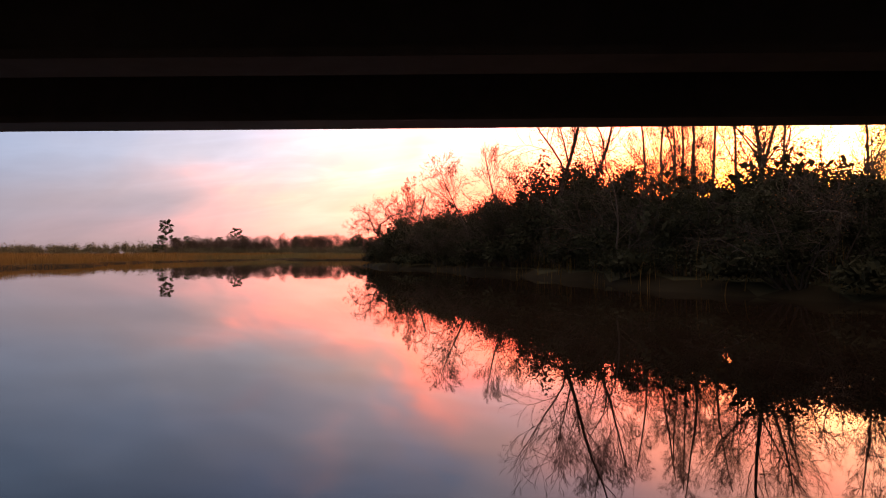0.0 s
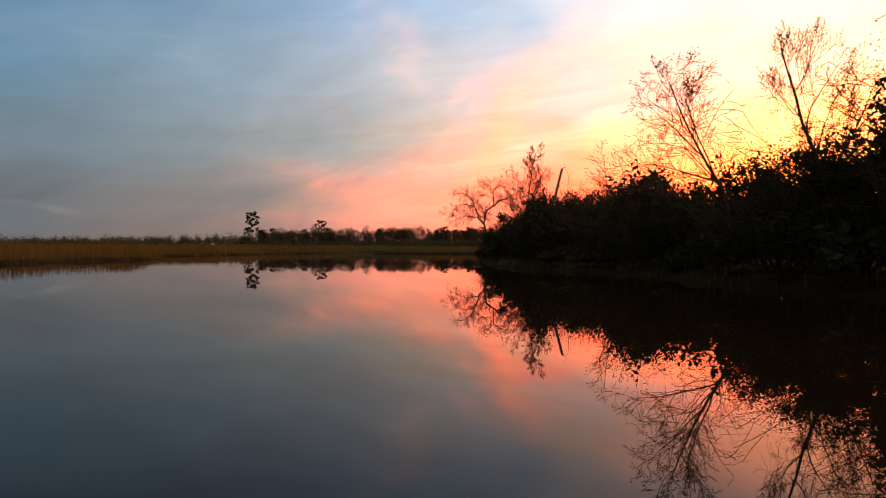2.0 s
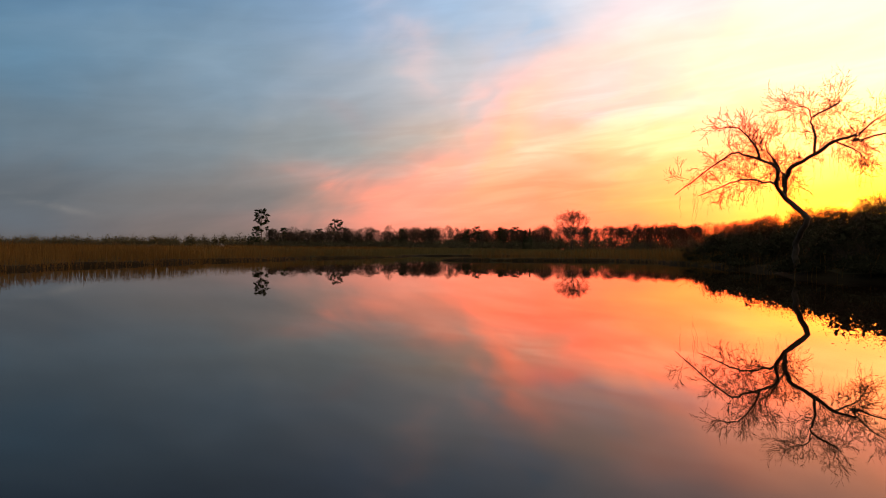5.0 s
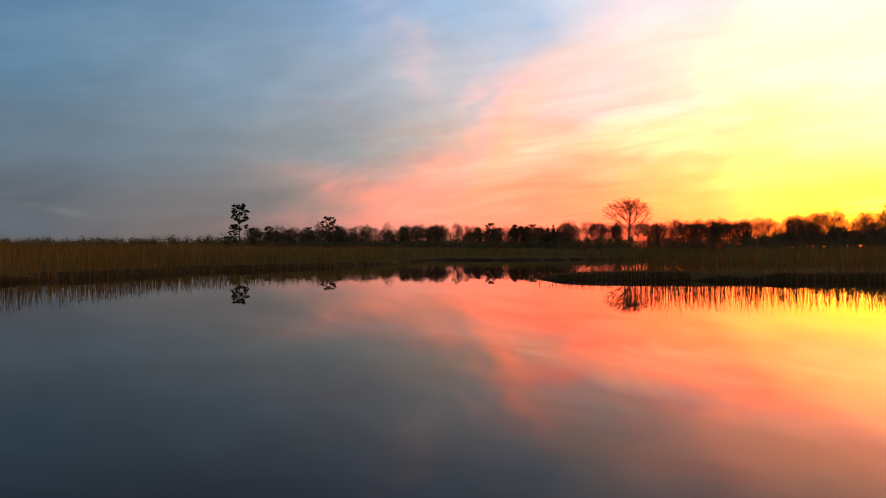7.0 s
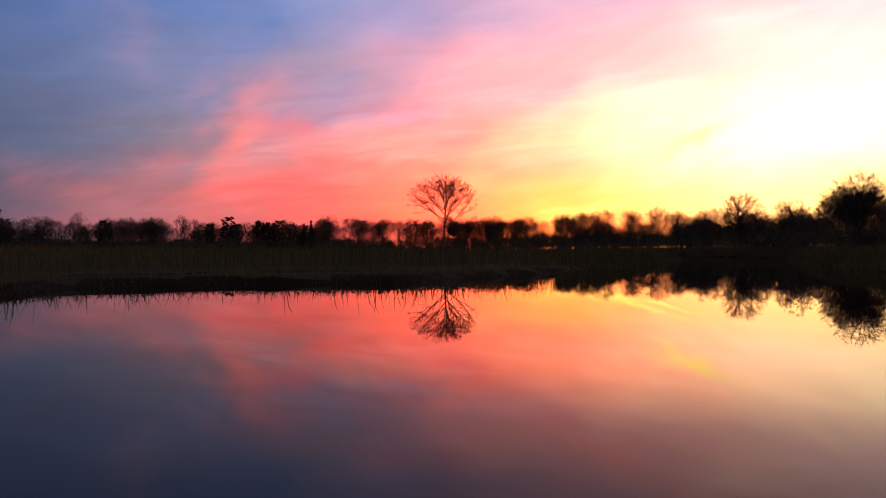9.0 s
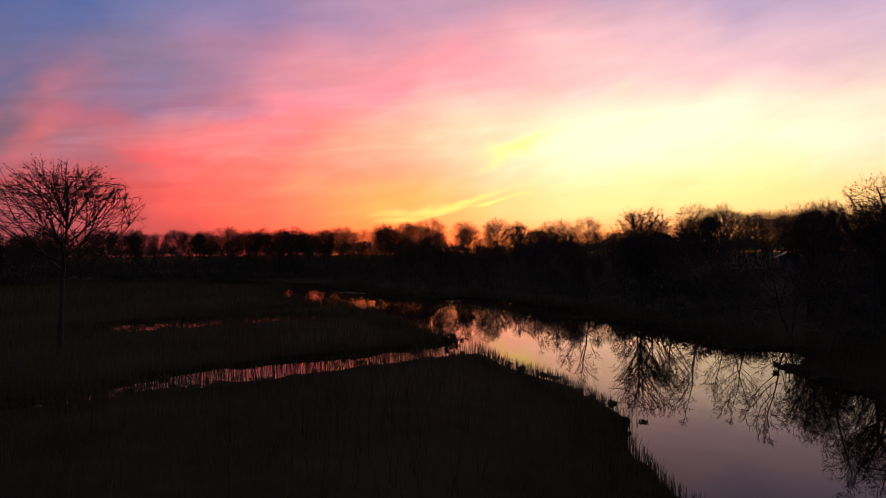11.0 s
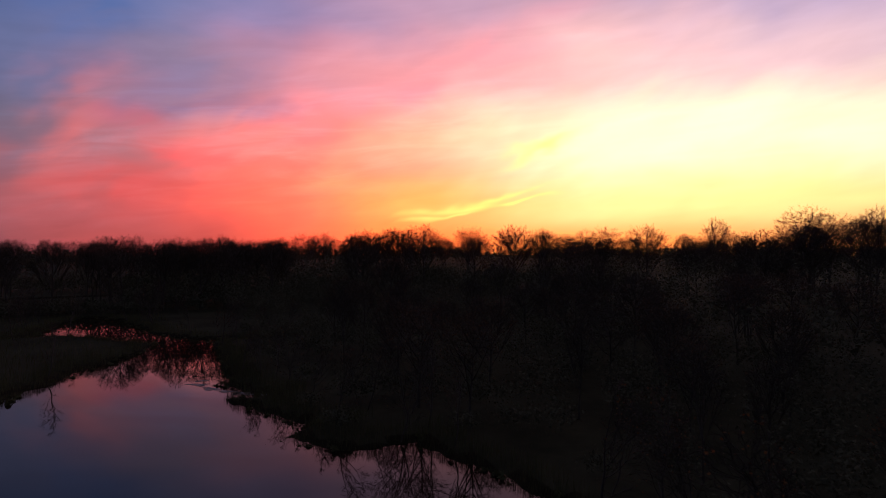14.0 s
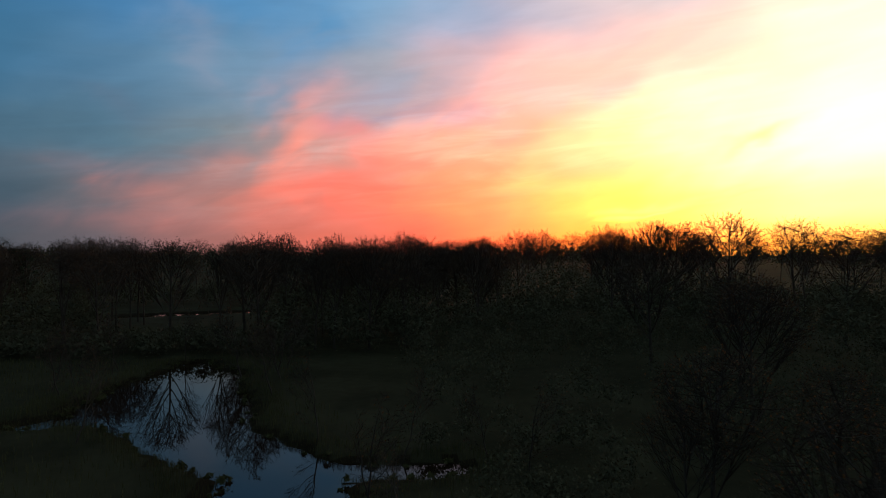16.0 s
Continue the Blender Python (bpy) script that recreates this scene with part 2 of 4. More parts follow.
def box(bm, x0, x1, y0, y1, z0, z1, bevel=0.0):
    made = bmesh.ops.create_cube(bm, size=1.0, matrix=Matrix.Translation(((x0 + x1) / 2, (y0 + y1) / 2, (z0 + z1) / 2)) @ Matrix.Diagonal((x1 - x0, y1 - y0, z1 - z0, 1)))
    if bevel:
        edges = list({e for v in made["verts"] for e in v.link_edges})
        bmesh.ops.bevel(bm, geom=edges, offset=bevel, segments=2, affect="EDGES")
    return bm


class Soup:
    """Vertices and faces gathered fast."""

    def __init__(self):
        self.v, self.f = [], []

    def tube(self, points, radii, sides):
        base = len(self.v)
        p = np.array(points)
        count = len(p)
        d = np.empty_like(p)
        d[1:-1], d[0], d[-1] = p[2:] - p[:-2], p[1] - p[0], p[-1] - p[-2]
        d /= np.sqrt((d * d).sum(1))[:, None] + 1e-9
        steep = (abs(d[:, 1]) >= 0.9)[:, None]
        a = cross(d, np.where(steep, (1.0, 0.0, 0.0), (0.31, 0.95, 0.1)))
        a /= np.sqrt((a * a).sum(1))[:, None] + 1e-9
        b = cross(d, a)
        w = np.arange(sides) * (2 * math.pi / sides)
        ring = a[:, None] * np.cos(w)[None, :, None] + b[:, None] * np.sin(w)[None, :, None]
        self.v += (p[:, None] + ring * np.asarray(radii)[:, None, None]).reshape(-1, 3).tolist()
        for i in range(count - 1):
            for k in range(sides if sides > 2 else 1):
                k2 = (k + 1) % sides
                o = base + i * sides
                self.f.append((o + k, o + k2, o + sides + k2, o + sides + k))

    def leaves(self, p, sizes, rng, droop=0.0):
        """Many small pointed leaves at once."""
        if not len(p):
            return
        p, sizes = np.asarray(p), np.broadcast_to(sizes, len(p))[:, None]
        d = rng.normal(size=p.shape)
        d[:, 2] -= droop
        d /= np.sqrt((d * d).sum(1))[:, None] + 1e-9
        e = cross(d, rng.normal(size=p.shape))
        e /= np.sqrt((e * e).sum(1))[:, None] + 1e-9
        a, b = d * sizes, e * sizes * 0.38
        o = len(self.v)
        self.v += np.stack((p, p + a * 0.5 + b, p + a, p + a * 0.45 - b), 1).reshape(-1, 3).tolist()
        self.f += [(k, k + 1, k + 2, k + 3) for k in range(o, o + 4 * len(p), 4)]

    def leaf(self, p, size, rng, droop=0.0):
        self.leaves(p[None], size, rng, droop)


def cross(a, b):
    """Cross product of two vectors, or of two rows of vectors."""
    return np.stack((a[..., 1] * b[..., 2] - a[..., 2] * b[..., 1], a[..., 2] * b[..., 0] - a[..., 0] * b[..., 2], a[..., 0] * b[..., 1] - a[..., 1] * b[..., 0]), -1)


def unit(v):
    return v / (math.sqrt(v @ v) + 1e-9)


def grow(wood, twigs, tips, rng, start, way, length, radius, level, levels, kids, wander=0.16, lift=0.12, spread=0.75, shrink=0.55, first=0.3, fine=0.006, reach=None, flat=False):
    """A limb and, on it, smaller limbs; the ends of the last ones are kept in tips. reach: length of the first limbs by place on the trunk."""
    if flat:
        steps = 6 if level == 0 else (4 if level < levels else 1)
    else:
        steps = 9 if level == 0 else (6 if level < levels else 3)
    points, p, d = [start], start, unit(way)
    for i in range(steps):
        d = unit(d + rng.normal(size=3) * wander + np.array((0, 0, lift)))
        p = p + d * length / steps
        points.append(p)
    end = fine * 1.5 if level < levels else fine * 0.6
    radii = np.linspace(radius, max(end, radius * (0.22 if level < 2 else 0.3)), steps + 1)
    soup = wood if level <= 1 else twigs
    soup.tube(points, radii, 6 if level == 0 else (4 if level == 1 else (2 if flat or level > 2 else 3)))
    if level >= levels:
        tips.append(points[-1])
        tips.append(points[-2])
        return points
    for k in range(kids[level]):
        t = first + (0.99 - first) * (k + rng.random()) / kids[level]
        i = min(int(t * steps), steps - 1)
        at = points[i] + (points[i + 1] - points[i]) * (t * steps - i)
        axis_way = unit(points[i + 1] - points[i])
        side = unit(cross(axis_way, rng.normal(size=3)))
        turn = spread * rng.uniform(0.7, 1.25)
        out = axis_way * math.cos(turn) + side * math.sin(turn)
        size = reach((t - first) / (1 - first)) if reach and level == 0 else length * shrink * (1.2 - 0.6 * t)
        size *= rng.uniform(0.7, 1.25)
        thick = min(radii[i] * 0.6, size * (0.011 if level == 0 else 0.0075))
        grow(wood, twigs, tips, rng, at, out, size, max(thick, fine), level + 1, levels, kids, wander * 1.1 + 0.015, lift, spread, shrink, 0.22, fine, None, flat)
    return points


SHAPES = {
    "vase": lambda w: lambda t: w * (1.0 - 0.65 * t),
    "round": lambda w: lambda t: w * (0.55 + 0.45 * math.sin(math.pi * min(1, t + 0.15))) * (1.0 - 0.35 * t),
    "column": lambda w: lambda t: w * (0.75 - 0.35 * t),
}


def bare_tree(name, seed, height, radius, kids=(9, 6, 4, 3), shape="round", wide=3.0, leaves=0.1, lean=(0, 0), spread=0.75, lift=0.1, first=0.35, shrink=0.5, wander=0.07, leaf_size=0.09, fine=0.006, stems=1, flat=False, vines=0, vine_top=0.5, hang=0):
    """A leafless or nearly leafless tree as a thing with trunk and crown."""
    rng = np.random.default_rng(seed)
    wood, twigs, tips, leafage = Soup(), Soup(), [], Soup()
    for s in range(stems):
        off = np.array((s * 0.9 - (stems - 1) * 0.45, 0.0, -0.15))
        grow(wood, twigs, tips, rng, off, np.array((lean[0] + off[0] * 0.12, lean[1], 1.0)), height * (1 - 0.06 * s), radius, 0, len(kids), kids, wander, lift, spread, shrink, first, fine, SHAPES[shape](wide), flat)
    spots = np.repeat(np.array(tips), rng.geometric(1 - leaves, len(tips)) - 1, 0)
    leafage.leaves(spots + rng.normal(size=spots.shape) * 0.1, leaf_size * rng.uniform(0.6, 1.4, len(spots)), rng, 0.4)
    vine = Soup()
    climbed = np.array([v for v in wood.v if v[2] < height * vine_top])
    climbed = climbed[rng.integers(0, len(climbed), vines)]
    vine.leaves(climbed + rng.normal(size=climbed.shape) * (0.16, 0.16, 0.4), 0.07 * rng.uniform(0.5, 1.4, vines), rng, 0.6)
    for _ in range(hang):
        p = tips[rng.integers(0, len(tips))]
        long = min(p[2] * 0.5, rng.uniform(0.5, 2.6))
        strand = [p + (rng.normal() * 0.04 * k, rng.normal() * 0.04 * k, -k * long / 5) for k in range(6)]
        twigs.tube(strand, np.linspace(fine * 1.2, fine * 0.7, 6), 2)
        if rng.random() < 0.5:
            vine.leaf(strand[rng.integers(1, 6)], 0.05, rng, 0.5)
    fix = height / max(v[2] for v in twigs.v + wood.v)
    tree = new(name)
    for label, soup, mat in (("trunk", wood, BARK), ("crown", twigs, TWIG), ("foliage", leafage, DRY_LEAF), ("vine", vine, VINE_LEAF)):
        if soup.f:
            ob = new(label, mesh_from(label, [(x * fix, y * fix, z * fix) for x, y, z in soup.v], soup.f, mat, label in ("trunk", "crown")))
            ob.parent = tree
    return tree


def broom_tree(name, seed, height, wide, radius=0.2, base=0.28, limbs=10, sprays=16, twigs=5, fine=0.022, stems=1, droop=0.15, leaves=0.0, tall=0.85):
    """A bare tree whose limbs fan out and up into a rounded dome of fine twigs, cheap enough for a whole wood."""
    rng = np.random.default_rng(seed)
    wood, crown, foliage = Soup(), Soup(), Soup()
    reach = np.array((wide, wide, max(wide * tall, height * 0.26)))
    lobes = [(unit(rng.normal(size=3)), rng.uniform(-0.18, 0.12)) for _ in range(7)]
    swell = lambda u: 1.0 + sum(a * max(0.0, float(u @ c)) ** 3 for c, a in lobes)
    for s in range(stems):
        off = np.array(((s - (stems - 1) / 2) * 0.9, 0.0, 0.0))
        lean = np.array((off[0] * 0.5, 0, 0))
        top = off + lean + (rng.normal() * 0.3, rng.normal() * 0.3, height * 0.8)
        stem = [off + (top - off) * t + rng.normal(size=3) * 0.07 * (t > 0) for t in np.linspace(0, 1, 6)]
        stem[0] = off - (0, 0, 0.2)
        wood.tube(stem, np.linspace(radius, radius * 0.2, 6), 6)
        for k in range(limbs):
            low = (k + rng.random()) / limbs
            turn = k * 2.4 + rng.uniform(-0.5, 0.5) + s * 1.3
            up = -0.15 + 1.45 * low + rng.normal() * 0.12 - droop
            u = np.array((math.cos(turn) * math.cos(up), math.sin(turn) * math.cos(up), math.sin(up)))
            centre = np.array((off[0], 0, height - reach[2]))
            root = stem[0] + (top - stem[0]) * (base + (0.92 - base) * low)
            end = centre + u * reach * swell(u) * rng.uniform(0.66, 0.8)
            bend = (root + end) / 2 - np.array((0, 0, 0.12 * wide)) + rng.normal(size=3) * 0.15
            line = [(1 - t) ** 2 * root + 2 * t * (1 - t) * bend + t * t * end for t in np.linspace(0, 1, 5)]
            wood.tube(line, np.linspace(radius * 0.42, fine * 1.6, 5), 3)
            for _ in range(sprays):
                t = rng.uniform(0.3, 1.0)
                i = min(int(t * 4), 3)
                a = line[i] + (line[i + 1] - line[i]) * (t * 4 - i)
                v = unit(u + rng.normal(size=3) * 0.55 + (0, 0, 0.06))
                b = centre + v * reach * swell(v) * rng.uniform(0.74, 1.0)
                if b[2] < a[2] - 0.6:
                    continue
                m = a + (b - a) * 0.5 + rng.normal(size=3) * 0.12 - (0, 0, 0.03 * wide)
                crown.tube([a, m, b], (fine * 1.3, fine, fine * 0.5), 2)
                for _ in range(twigs):
                    f = rng.uniform(0.25, 1.0)
                    p = m + (b - m) * f
                    q = p + unit(unit(b - a) * 0.8 + rng.normal(size=3) * 0.8) * wide * rng.uniform(0.06, 0.15)
                    o = len(crown.v)
                    across = unit(cross(q - p, rng.normal(size=3))) * fine * 0.75
                    crown.v += [tuple(p - across), tuple(p + across), tuple(q)]
                    crown.f.append((o, o + 1, o + 2))
                    if rng.random() < leaves:
                        foliage.leaf(q, 0.12 * rng.uniform(0.6, 1.3), rng, 0.3)
    fix = height / max(v[2] for v in crown.v)
    tree = new(name)
    for label, soup, mat in (("trunk", wood, BARK), ("crown", crown, TWIG), ("foliage", foliage, DRY_LEAF)):
        if soup.f:
            ob = new(label, mesh_from(label, [(x, y, z * fix) for x, y, z in soup.v], soup.f, mat))
            ob.parent = tree
    return tree


def pine_tree(name, seed, height, radius, clumps=26, bare=0.5, wide=0.2, tuft=0.044):
    """A tall pine: bare straight trunk, spreading boughs with flattened tufts of needles, gaps between them."""
    rng = np.random.default_rng(seed)
    wood, crown = Soup(), Soup()
    pts = [np.array((rng.normal() * 0.012 * height, rng.normal() * 0.012 * height, z)) for z in np.linspace(-0.2, height * 0.95, 8)]
    pts[0][:2] = 0
    wood.tube(pts, np.linspace(radius, radius * 0.25, 8), 6)
    for k in range(clumps):
        t = (k + rng.random()) / clumps
        z = (bare + (0.97 - bare) * t) * height
        w = k * 2.4 + rng.uniform(-0.6, 0.6)
        reach = height * wide * (0.35 + 0.65 * math.sin(math.pi * (0.12 + 0.72 * t))) * rng.uniform(0.45, 1.1)
        i = min(int(z / (height * 0.95) * 7), 6)
        a = pts[i] + (pts[i + 1] - pts[i]) * (z / (height * 0.95) * 7 - i)
        b = a + np.array((math.cos(w) * reach, math.sin(w) * reach, reach * rng.uniform(0.05, 0.4)))
        wood.tube([a, (a + b) / 2 - (0, 0, reach * 0.06), b], [radius * 0.3, radius * 0.18, 0.02], 3)
        for f in (0.55, 0.8, 1.0):
            c = a + (b - a) * f + rng.normal(size=3) * reach * 0.1
            r = height * tuft * rng.uniform(0.7, 1.3)
            d = rng.normal(size=(100, 3))
            d *= (r * rng.uniform(0.2, 1.0, 100) / np.sqrt((d * d).sum(1)))[:, None]
            crown.leaves(c + d * (1.15, 1.15, 0.62), height * 0.017 * rng.uniform(0.6, 1.4, 100), rng, -0.5)
    crown.leaves(pts[-1] + rng.normal(size=(260, 3)) * height * np.array((0.034, 0.034, 0.024)), height * 0.017, rng, -0.5)
    tree = new(name)
    for label, soup, mat in (("trunk", wood, BARK), ("crown", crown, NEEDLE)):
        ob = new(label, mesh_from(label, soup.v, soup.f, mat))
        ob.parent = tree
    return tree


def leafy_bush(name, seed, height, wide, leaves=1500, size=0.2, mat=None, stems=9, heaps=15):
    """A thicket shrub: stems from the ground, many leaves in uneven lumps, loose sprays at the top."""
    rng = np.random.default_rng(seed)
    wood, crown, tips = Soup(), Soup(), []
    for _ in range(stems):
        w = rng.uniform(0, 2 * math.pi)
        grow(wood, wood, tips, rng, np.array((math.cos(w), math.sin(w), 0)) * wide * 0.15 - (0, 0, 0.2), np.array((math.cos(w) * 0.6, math.sin(w) * 0.6, 1.0)), height * rng.uniform(0.6, 1.02), 0.035, 1, 3, (0, 6, 4), 0.2, 0.0, 0.7, 0.5, 0.3, 0.005, None, True)
    lumps = [(np.array((rng.uniform(-1, 1) * wide * 0.42, rng.uniform(-1, 1) * wide * 0.42, height * rng.uniform(0.12, 0.8))), rng.uniform(0.12, 0.26) * height) for _ in range(heaps)]
    which = np.arange(leaves) % len(lumps)
    middle, across = np.array([c for c, _ in lumps])[which], np.array([r for _, r in lumps])[which]
    inside = rng.random(leaves) < 0.4
    d = rng.normal(size=(leaves, 3))
    d *= (across * np.where(inside, rng.uniform(0.05, 0.55, leaves), rng.uniform(0.45, 1.1, leaves)) / np.sqrt((d * d).sum(1)))[:, None]
    p, sizes = middle + d, np.where(inside, 2.6 * size, size * rng.uniform(0.6, 1.5, leaves))
    keep = p[:, 2] > 0.05
    crown.leaves(p[keep], sizes[keep], rng, 0.3)
    ends = np.array(tips)[rng.random(len(tips)) < 0.6]
    crown.leaves(ends, size * 0.7, rng, 0.4)
    bush = new(name)
    for label, soup, m in (("woody_base", wood, TWIG), ("foliage", crown, mat or VINE_LEAF)):
        ob = new(label, mesh_from(label, soup.v, soup.f, m))
        ob.parent = bush
    return bush


# ---- the plan of the creek: middle line with half widths, side pools, spits ----
CREEK = ((-10, -400, 26), (-6, -50, 22), (-4, -1, 20), (-6, 19, 15.5), (-13, 36, 14.5), (-20, 47, 16.5), (-22, 60, 16.5), (-22.5, 75, 15.5), (-30, 90, 21.5), (-32, 108, 21),
         (-36, 128, 17.5), (-35, 148, 15), (-36, 163, 14.0), (-22, 185, 6.5), (-11, 203, 6), (0, 217, 6), (7, 227, 6.5), (11.5, 242, 8.4), (14.4, 251, 10.6), (16.0, 257.8, 10.6),
         (18, 271.8, 11.9), (20, 284.8, 11.6), (18, 296.8, 11), (11.9, 308.8, 8.7), (9.9, 320.8, 8.5), (11.8, 331, 7.4), (13.2, 339, 6.0), (15.6, 347, 4.0), (15.4, 357, 3.4), (8.6, 364.5, 3.6), (2.8, 375.5, 6.8), (1.6, 388, 4.8), (0.5, 395, 1.5))
POOLS = (((16, 322.5, 2.0), (20.5, 318.2, 1.5)), ((16.5, 240, 4.5), (23.5, 236, 2.6)), ((-46, 171, 5.5), (-36, 173, 5.0)), ((9.4, 250.8, 2.6), (-14.6, 247.8, 2.2)), ((-14.6, 247.8, 2.2), (-24, 243, 1.0)), ((10.4, 297.5, 2.8), (-3, 294.6, 2.6)), ((-3, 294.6, 2.6), (-9, 291, 1.6)), ((1.8, 279.2, 1.2), (-3, 281.3, 4.2)), ((-3, 281.3, 4.2), (-9, 280.5, 4.2)), ((-9, 280.5, 4.2), (-17, 279.0, 4.6)), ((-31.6, 452, 4.0), (-3.6, 462, 3.0)),
         ((-51, 180, 0.6), (-43, 182, 0.8)), ((17, 357, 1.8), (25, 356.5, 1.2)), ((3, 372, 2.4), (-6, 368.3, 0.7)))
SPITS = (((-34.6, 124.3, 0.42), (-17, 130, 6.5)), ((23.9, 267.0, 0.9), (29, 258, 1.4)), ((32.4, 311.8, 3.0), (21.9, 313.3, 0.8)), ((34, 306, 8.0), (26, 303.6, 3.8)))


def wobble(x, y):
    """Uneven edge of the banks."""
    return (0.9 * np.sin(x * 0.31 + 1.7 * np.sin(y * 0.17)) * np.sin(y * 0.27 + 1.1) + 0.5 * np.sin(x * 0.9 + y * 0.55 + 2.0 * np.sin(x * 0.4)) * np.sin(y * 1.05 - x * 0.35)
            + 0.34 * np.sin(x * 2.3 - y * 1.7 + 1.5 * np.sin(0.7 * y)) * np.sin(y * 2.9 + 0.6 * x))


def capsule(x, y, a, b):
    dx, dy = b[0] - a[0], b[1] - a[1]
    t = np.clip(((x - a[0]) * dx + (y - a[1]) * dy) / (dx * dx + dy * dy), 0, 1)
    return np.hypot(x - a[0] - t * dx, y - a[1] - t * dy) - (a[2] + t * (b[2] - a[2]))


def shore(x, y):
    """Metres from the water's edge, negative over water."""
    x, y = np.asarray(x, float), np.asarray(y, float)
    d = np.full(np.broadcast(x, y).shape, 1e6)
    for a, b in zip(CREEK, CREEK[1:]):
        d = np.minimum(d, capsule(x, y, a, b))
    for a, b in POOLS:
        d = np.minimum(d, capsule(x, y, a, b))
    for a, b in SPITS:
        d = np.maximum(d, -capsule(x, y, a, b))
    return d + wobble(x, y) * np.clip(0.62 + np.abs(d) * 0.2, 0, 1)


MID_X = [c[0] for c in CREEK] + [-4]
MID_Y = [c[1] for c in CREEK] + [5000]


def eastward(x, y):
    """How far east of the creek's middle line."""
    return x - np.interp(y, MID_Y, MID_X)


def smooth(t):
    t = np.clip(t, 0, 1)
    return t * t * (3 - 2 * t)


def ground_z(x, y):
    d = shore(x, y)
    land = 0.28 * smooth(d / 0.7) + 0.05 * wobble(x * 0.7 + 3, y * 0.7) * smooth(d / 2)
    rise = 2.2 * smooth((eastward(x, y) - 22) / 45) * smooth((d - 6) / 30) + 1.2 * smooth((d - 120) / 200)
    return np.where(d > 0, land + rise, np.maximum(-1.6, d * 0.5))


def axis(low, high, step, far):
    inner = np.arange(low, high + step, step)
    outer = step * 1.35 ** np.arange(1, 22)
    outer = np.cumsum(outer)
    outer = outer[outer < far]
    return np.concatenate((low - outer[::-1], inner, high + outer))


gx, gy = axis(-90, 62, 1.0, 4200), axis(-30, 470, 1.0, 4200)
X, Y = np.meshgrid(gx, gy)
Z = ground_z(X, Y)
W = len(gx)
index = np.arange(X.size).reshape(X.shape)
quads = np.stack((index[:-1, :-1], index[:-1, 1:], index[1:, 1:], index[1:, :-1]), -1).reshape(-1, 4)
ground_mesh = mesh_from("ground", np.stack((X, Y, Z), -1), (quads,), MARSH, True)
ground = tagged(new("ground", ground_mesh), "dark tidal marsh ground with muddy creek banks", "ground", kind="structure")
# wet mud shows along the water's edge
ground_mesh.materials.append(MUD)
cx, cy = X[:-1, :-1] + 0.5, Y[:-1, :-1] + 0.5
wet = (shore(cx, cy) < 0.9).reshape(-1).astype(np.int32)
ground_mesh.polygons.foreach_set("material_index", wet)

wx, wy = np.linspace(-260, 260, 14), np.linspace(-420, 640, 24)
water_verts = [(x, y, 0.0) for y in wy for x in wx]
water_faces = [(j * 14 + i, j * 14 + i + 1, j * 14 + 15 + i, j * 14 + 14 + i) for j in range(23) for i in range(13)]
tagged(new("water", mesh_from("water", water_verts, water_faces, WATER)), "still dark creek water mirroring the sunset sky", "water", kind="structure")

# ---- marsh grass ----
def grass_field(name, spots, heights, widths, seed, mat, label, sway=0.3):
    """Many tapered, bent blades as one piece of stuff."""
    rng = np.random.default_rng(seed)
    k = len(spots)
    turn = rng.uniform(0, 2 * math.pi, k)
    bend = rng.normal(0, sway, (k, 2)) * heights[:, None]
    a = np.stack((np.cos(turn), np.sin(turn)), 1) * widths[:, None] * 0.5
    z = ground_z(spots[:, 0], spots[:, 1]) - 0.05
    v = np.empty((k, 5, 3))
    v[:, 0, :2], v[:, 1, :2] = spots - a, spots + a
    v[:, 0, 2] = v[:, 1, 2] = z
    v[:, 2, :2], v[:, 3, :2] = spots + a * 0.75 + bend * 0.3, spots - a * 0.75 + bend * 0.3
    v[:, 2, 2] = v[:, 3, 2] = z + heights * 0.62
    v[:, 4, :2], v[:, 4, 2] = spots + bend, z + heights
    o = np.arange(k)[:, None] * 5
    quads, tris = o + np.array((0, 1, 2, 3)), o + np.array((3, 2, 4))
    return tagged(new(name, mesh_from(name, v, (quads, tris), mat)), label, "marsh grass", kind="stuff")


rng = np.random.default_rng(5)


def scatter(count, x0, x1, y0, y1, near, far):
    """Places on land between near and far metres from the water."""
    pts = np.stack((rng.uniform(x0, x1, count), rng.uniform(y0, y1, count)), 1)
    d = shore(pts[:, 0], pts[:, 1])
    keep = (d > near) & (d < far)
    return pts[keep], d[keep]


def wooded(x, y, d):
    """True where shrubs and woods stand rather than open marsh."""
    e = eastward(x, y)
    return ((e > 0) & (y < 112) & (d > 2.5)) | ((e > 0) & (y > 232) & (d > 2.5) & (e > 12)) | (y > 398) | ((x > 33) & (y > 150))


pts, d = scatter(1500000, -75, 45, 8, 400, -0.2, 2.6)
keep = ~wooded(pts[:, 0], pts[:, 1], d) & ~((eastward(pts[:, 0], pts[:, 1]) > 0) & (pts[:, 1] < 100) & (rng.random(len(d)) < 0.9))
pts, d = pts[keep], d[keep]
tall = 1.15 + 0.2 * np.sin(pts[:, 0] * 0.21) * np.sin(pts[:, 1] * 0.13) + rng.normal(0, 0.1, len(pts))
tall *= 0.42 + 0.58 * smooth(d / 1.6)
tall *= np.where((pts[:, 1] > 110) & (pts[:, 1] < 140) & (pts[:, 0] > -36) & (pts[:, 0] < -31.5), 0.3, 1.0)
flat = (pts[:, 0] > -58) & (pts[:, 0] < -28) & (pts[:, 1] > 160) & (pts[:, 1] < 188)
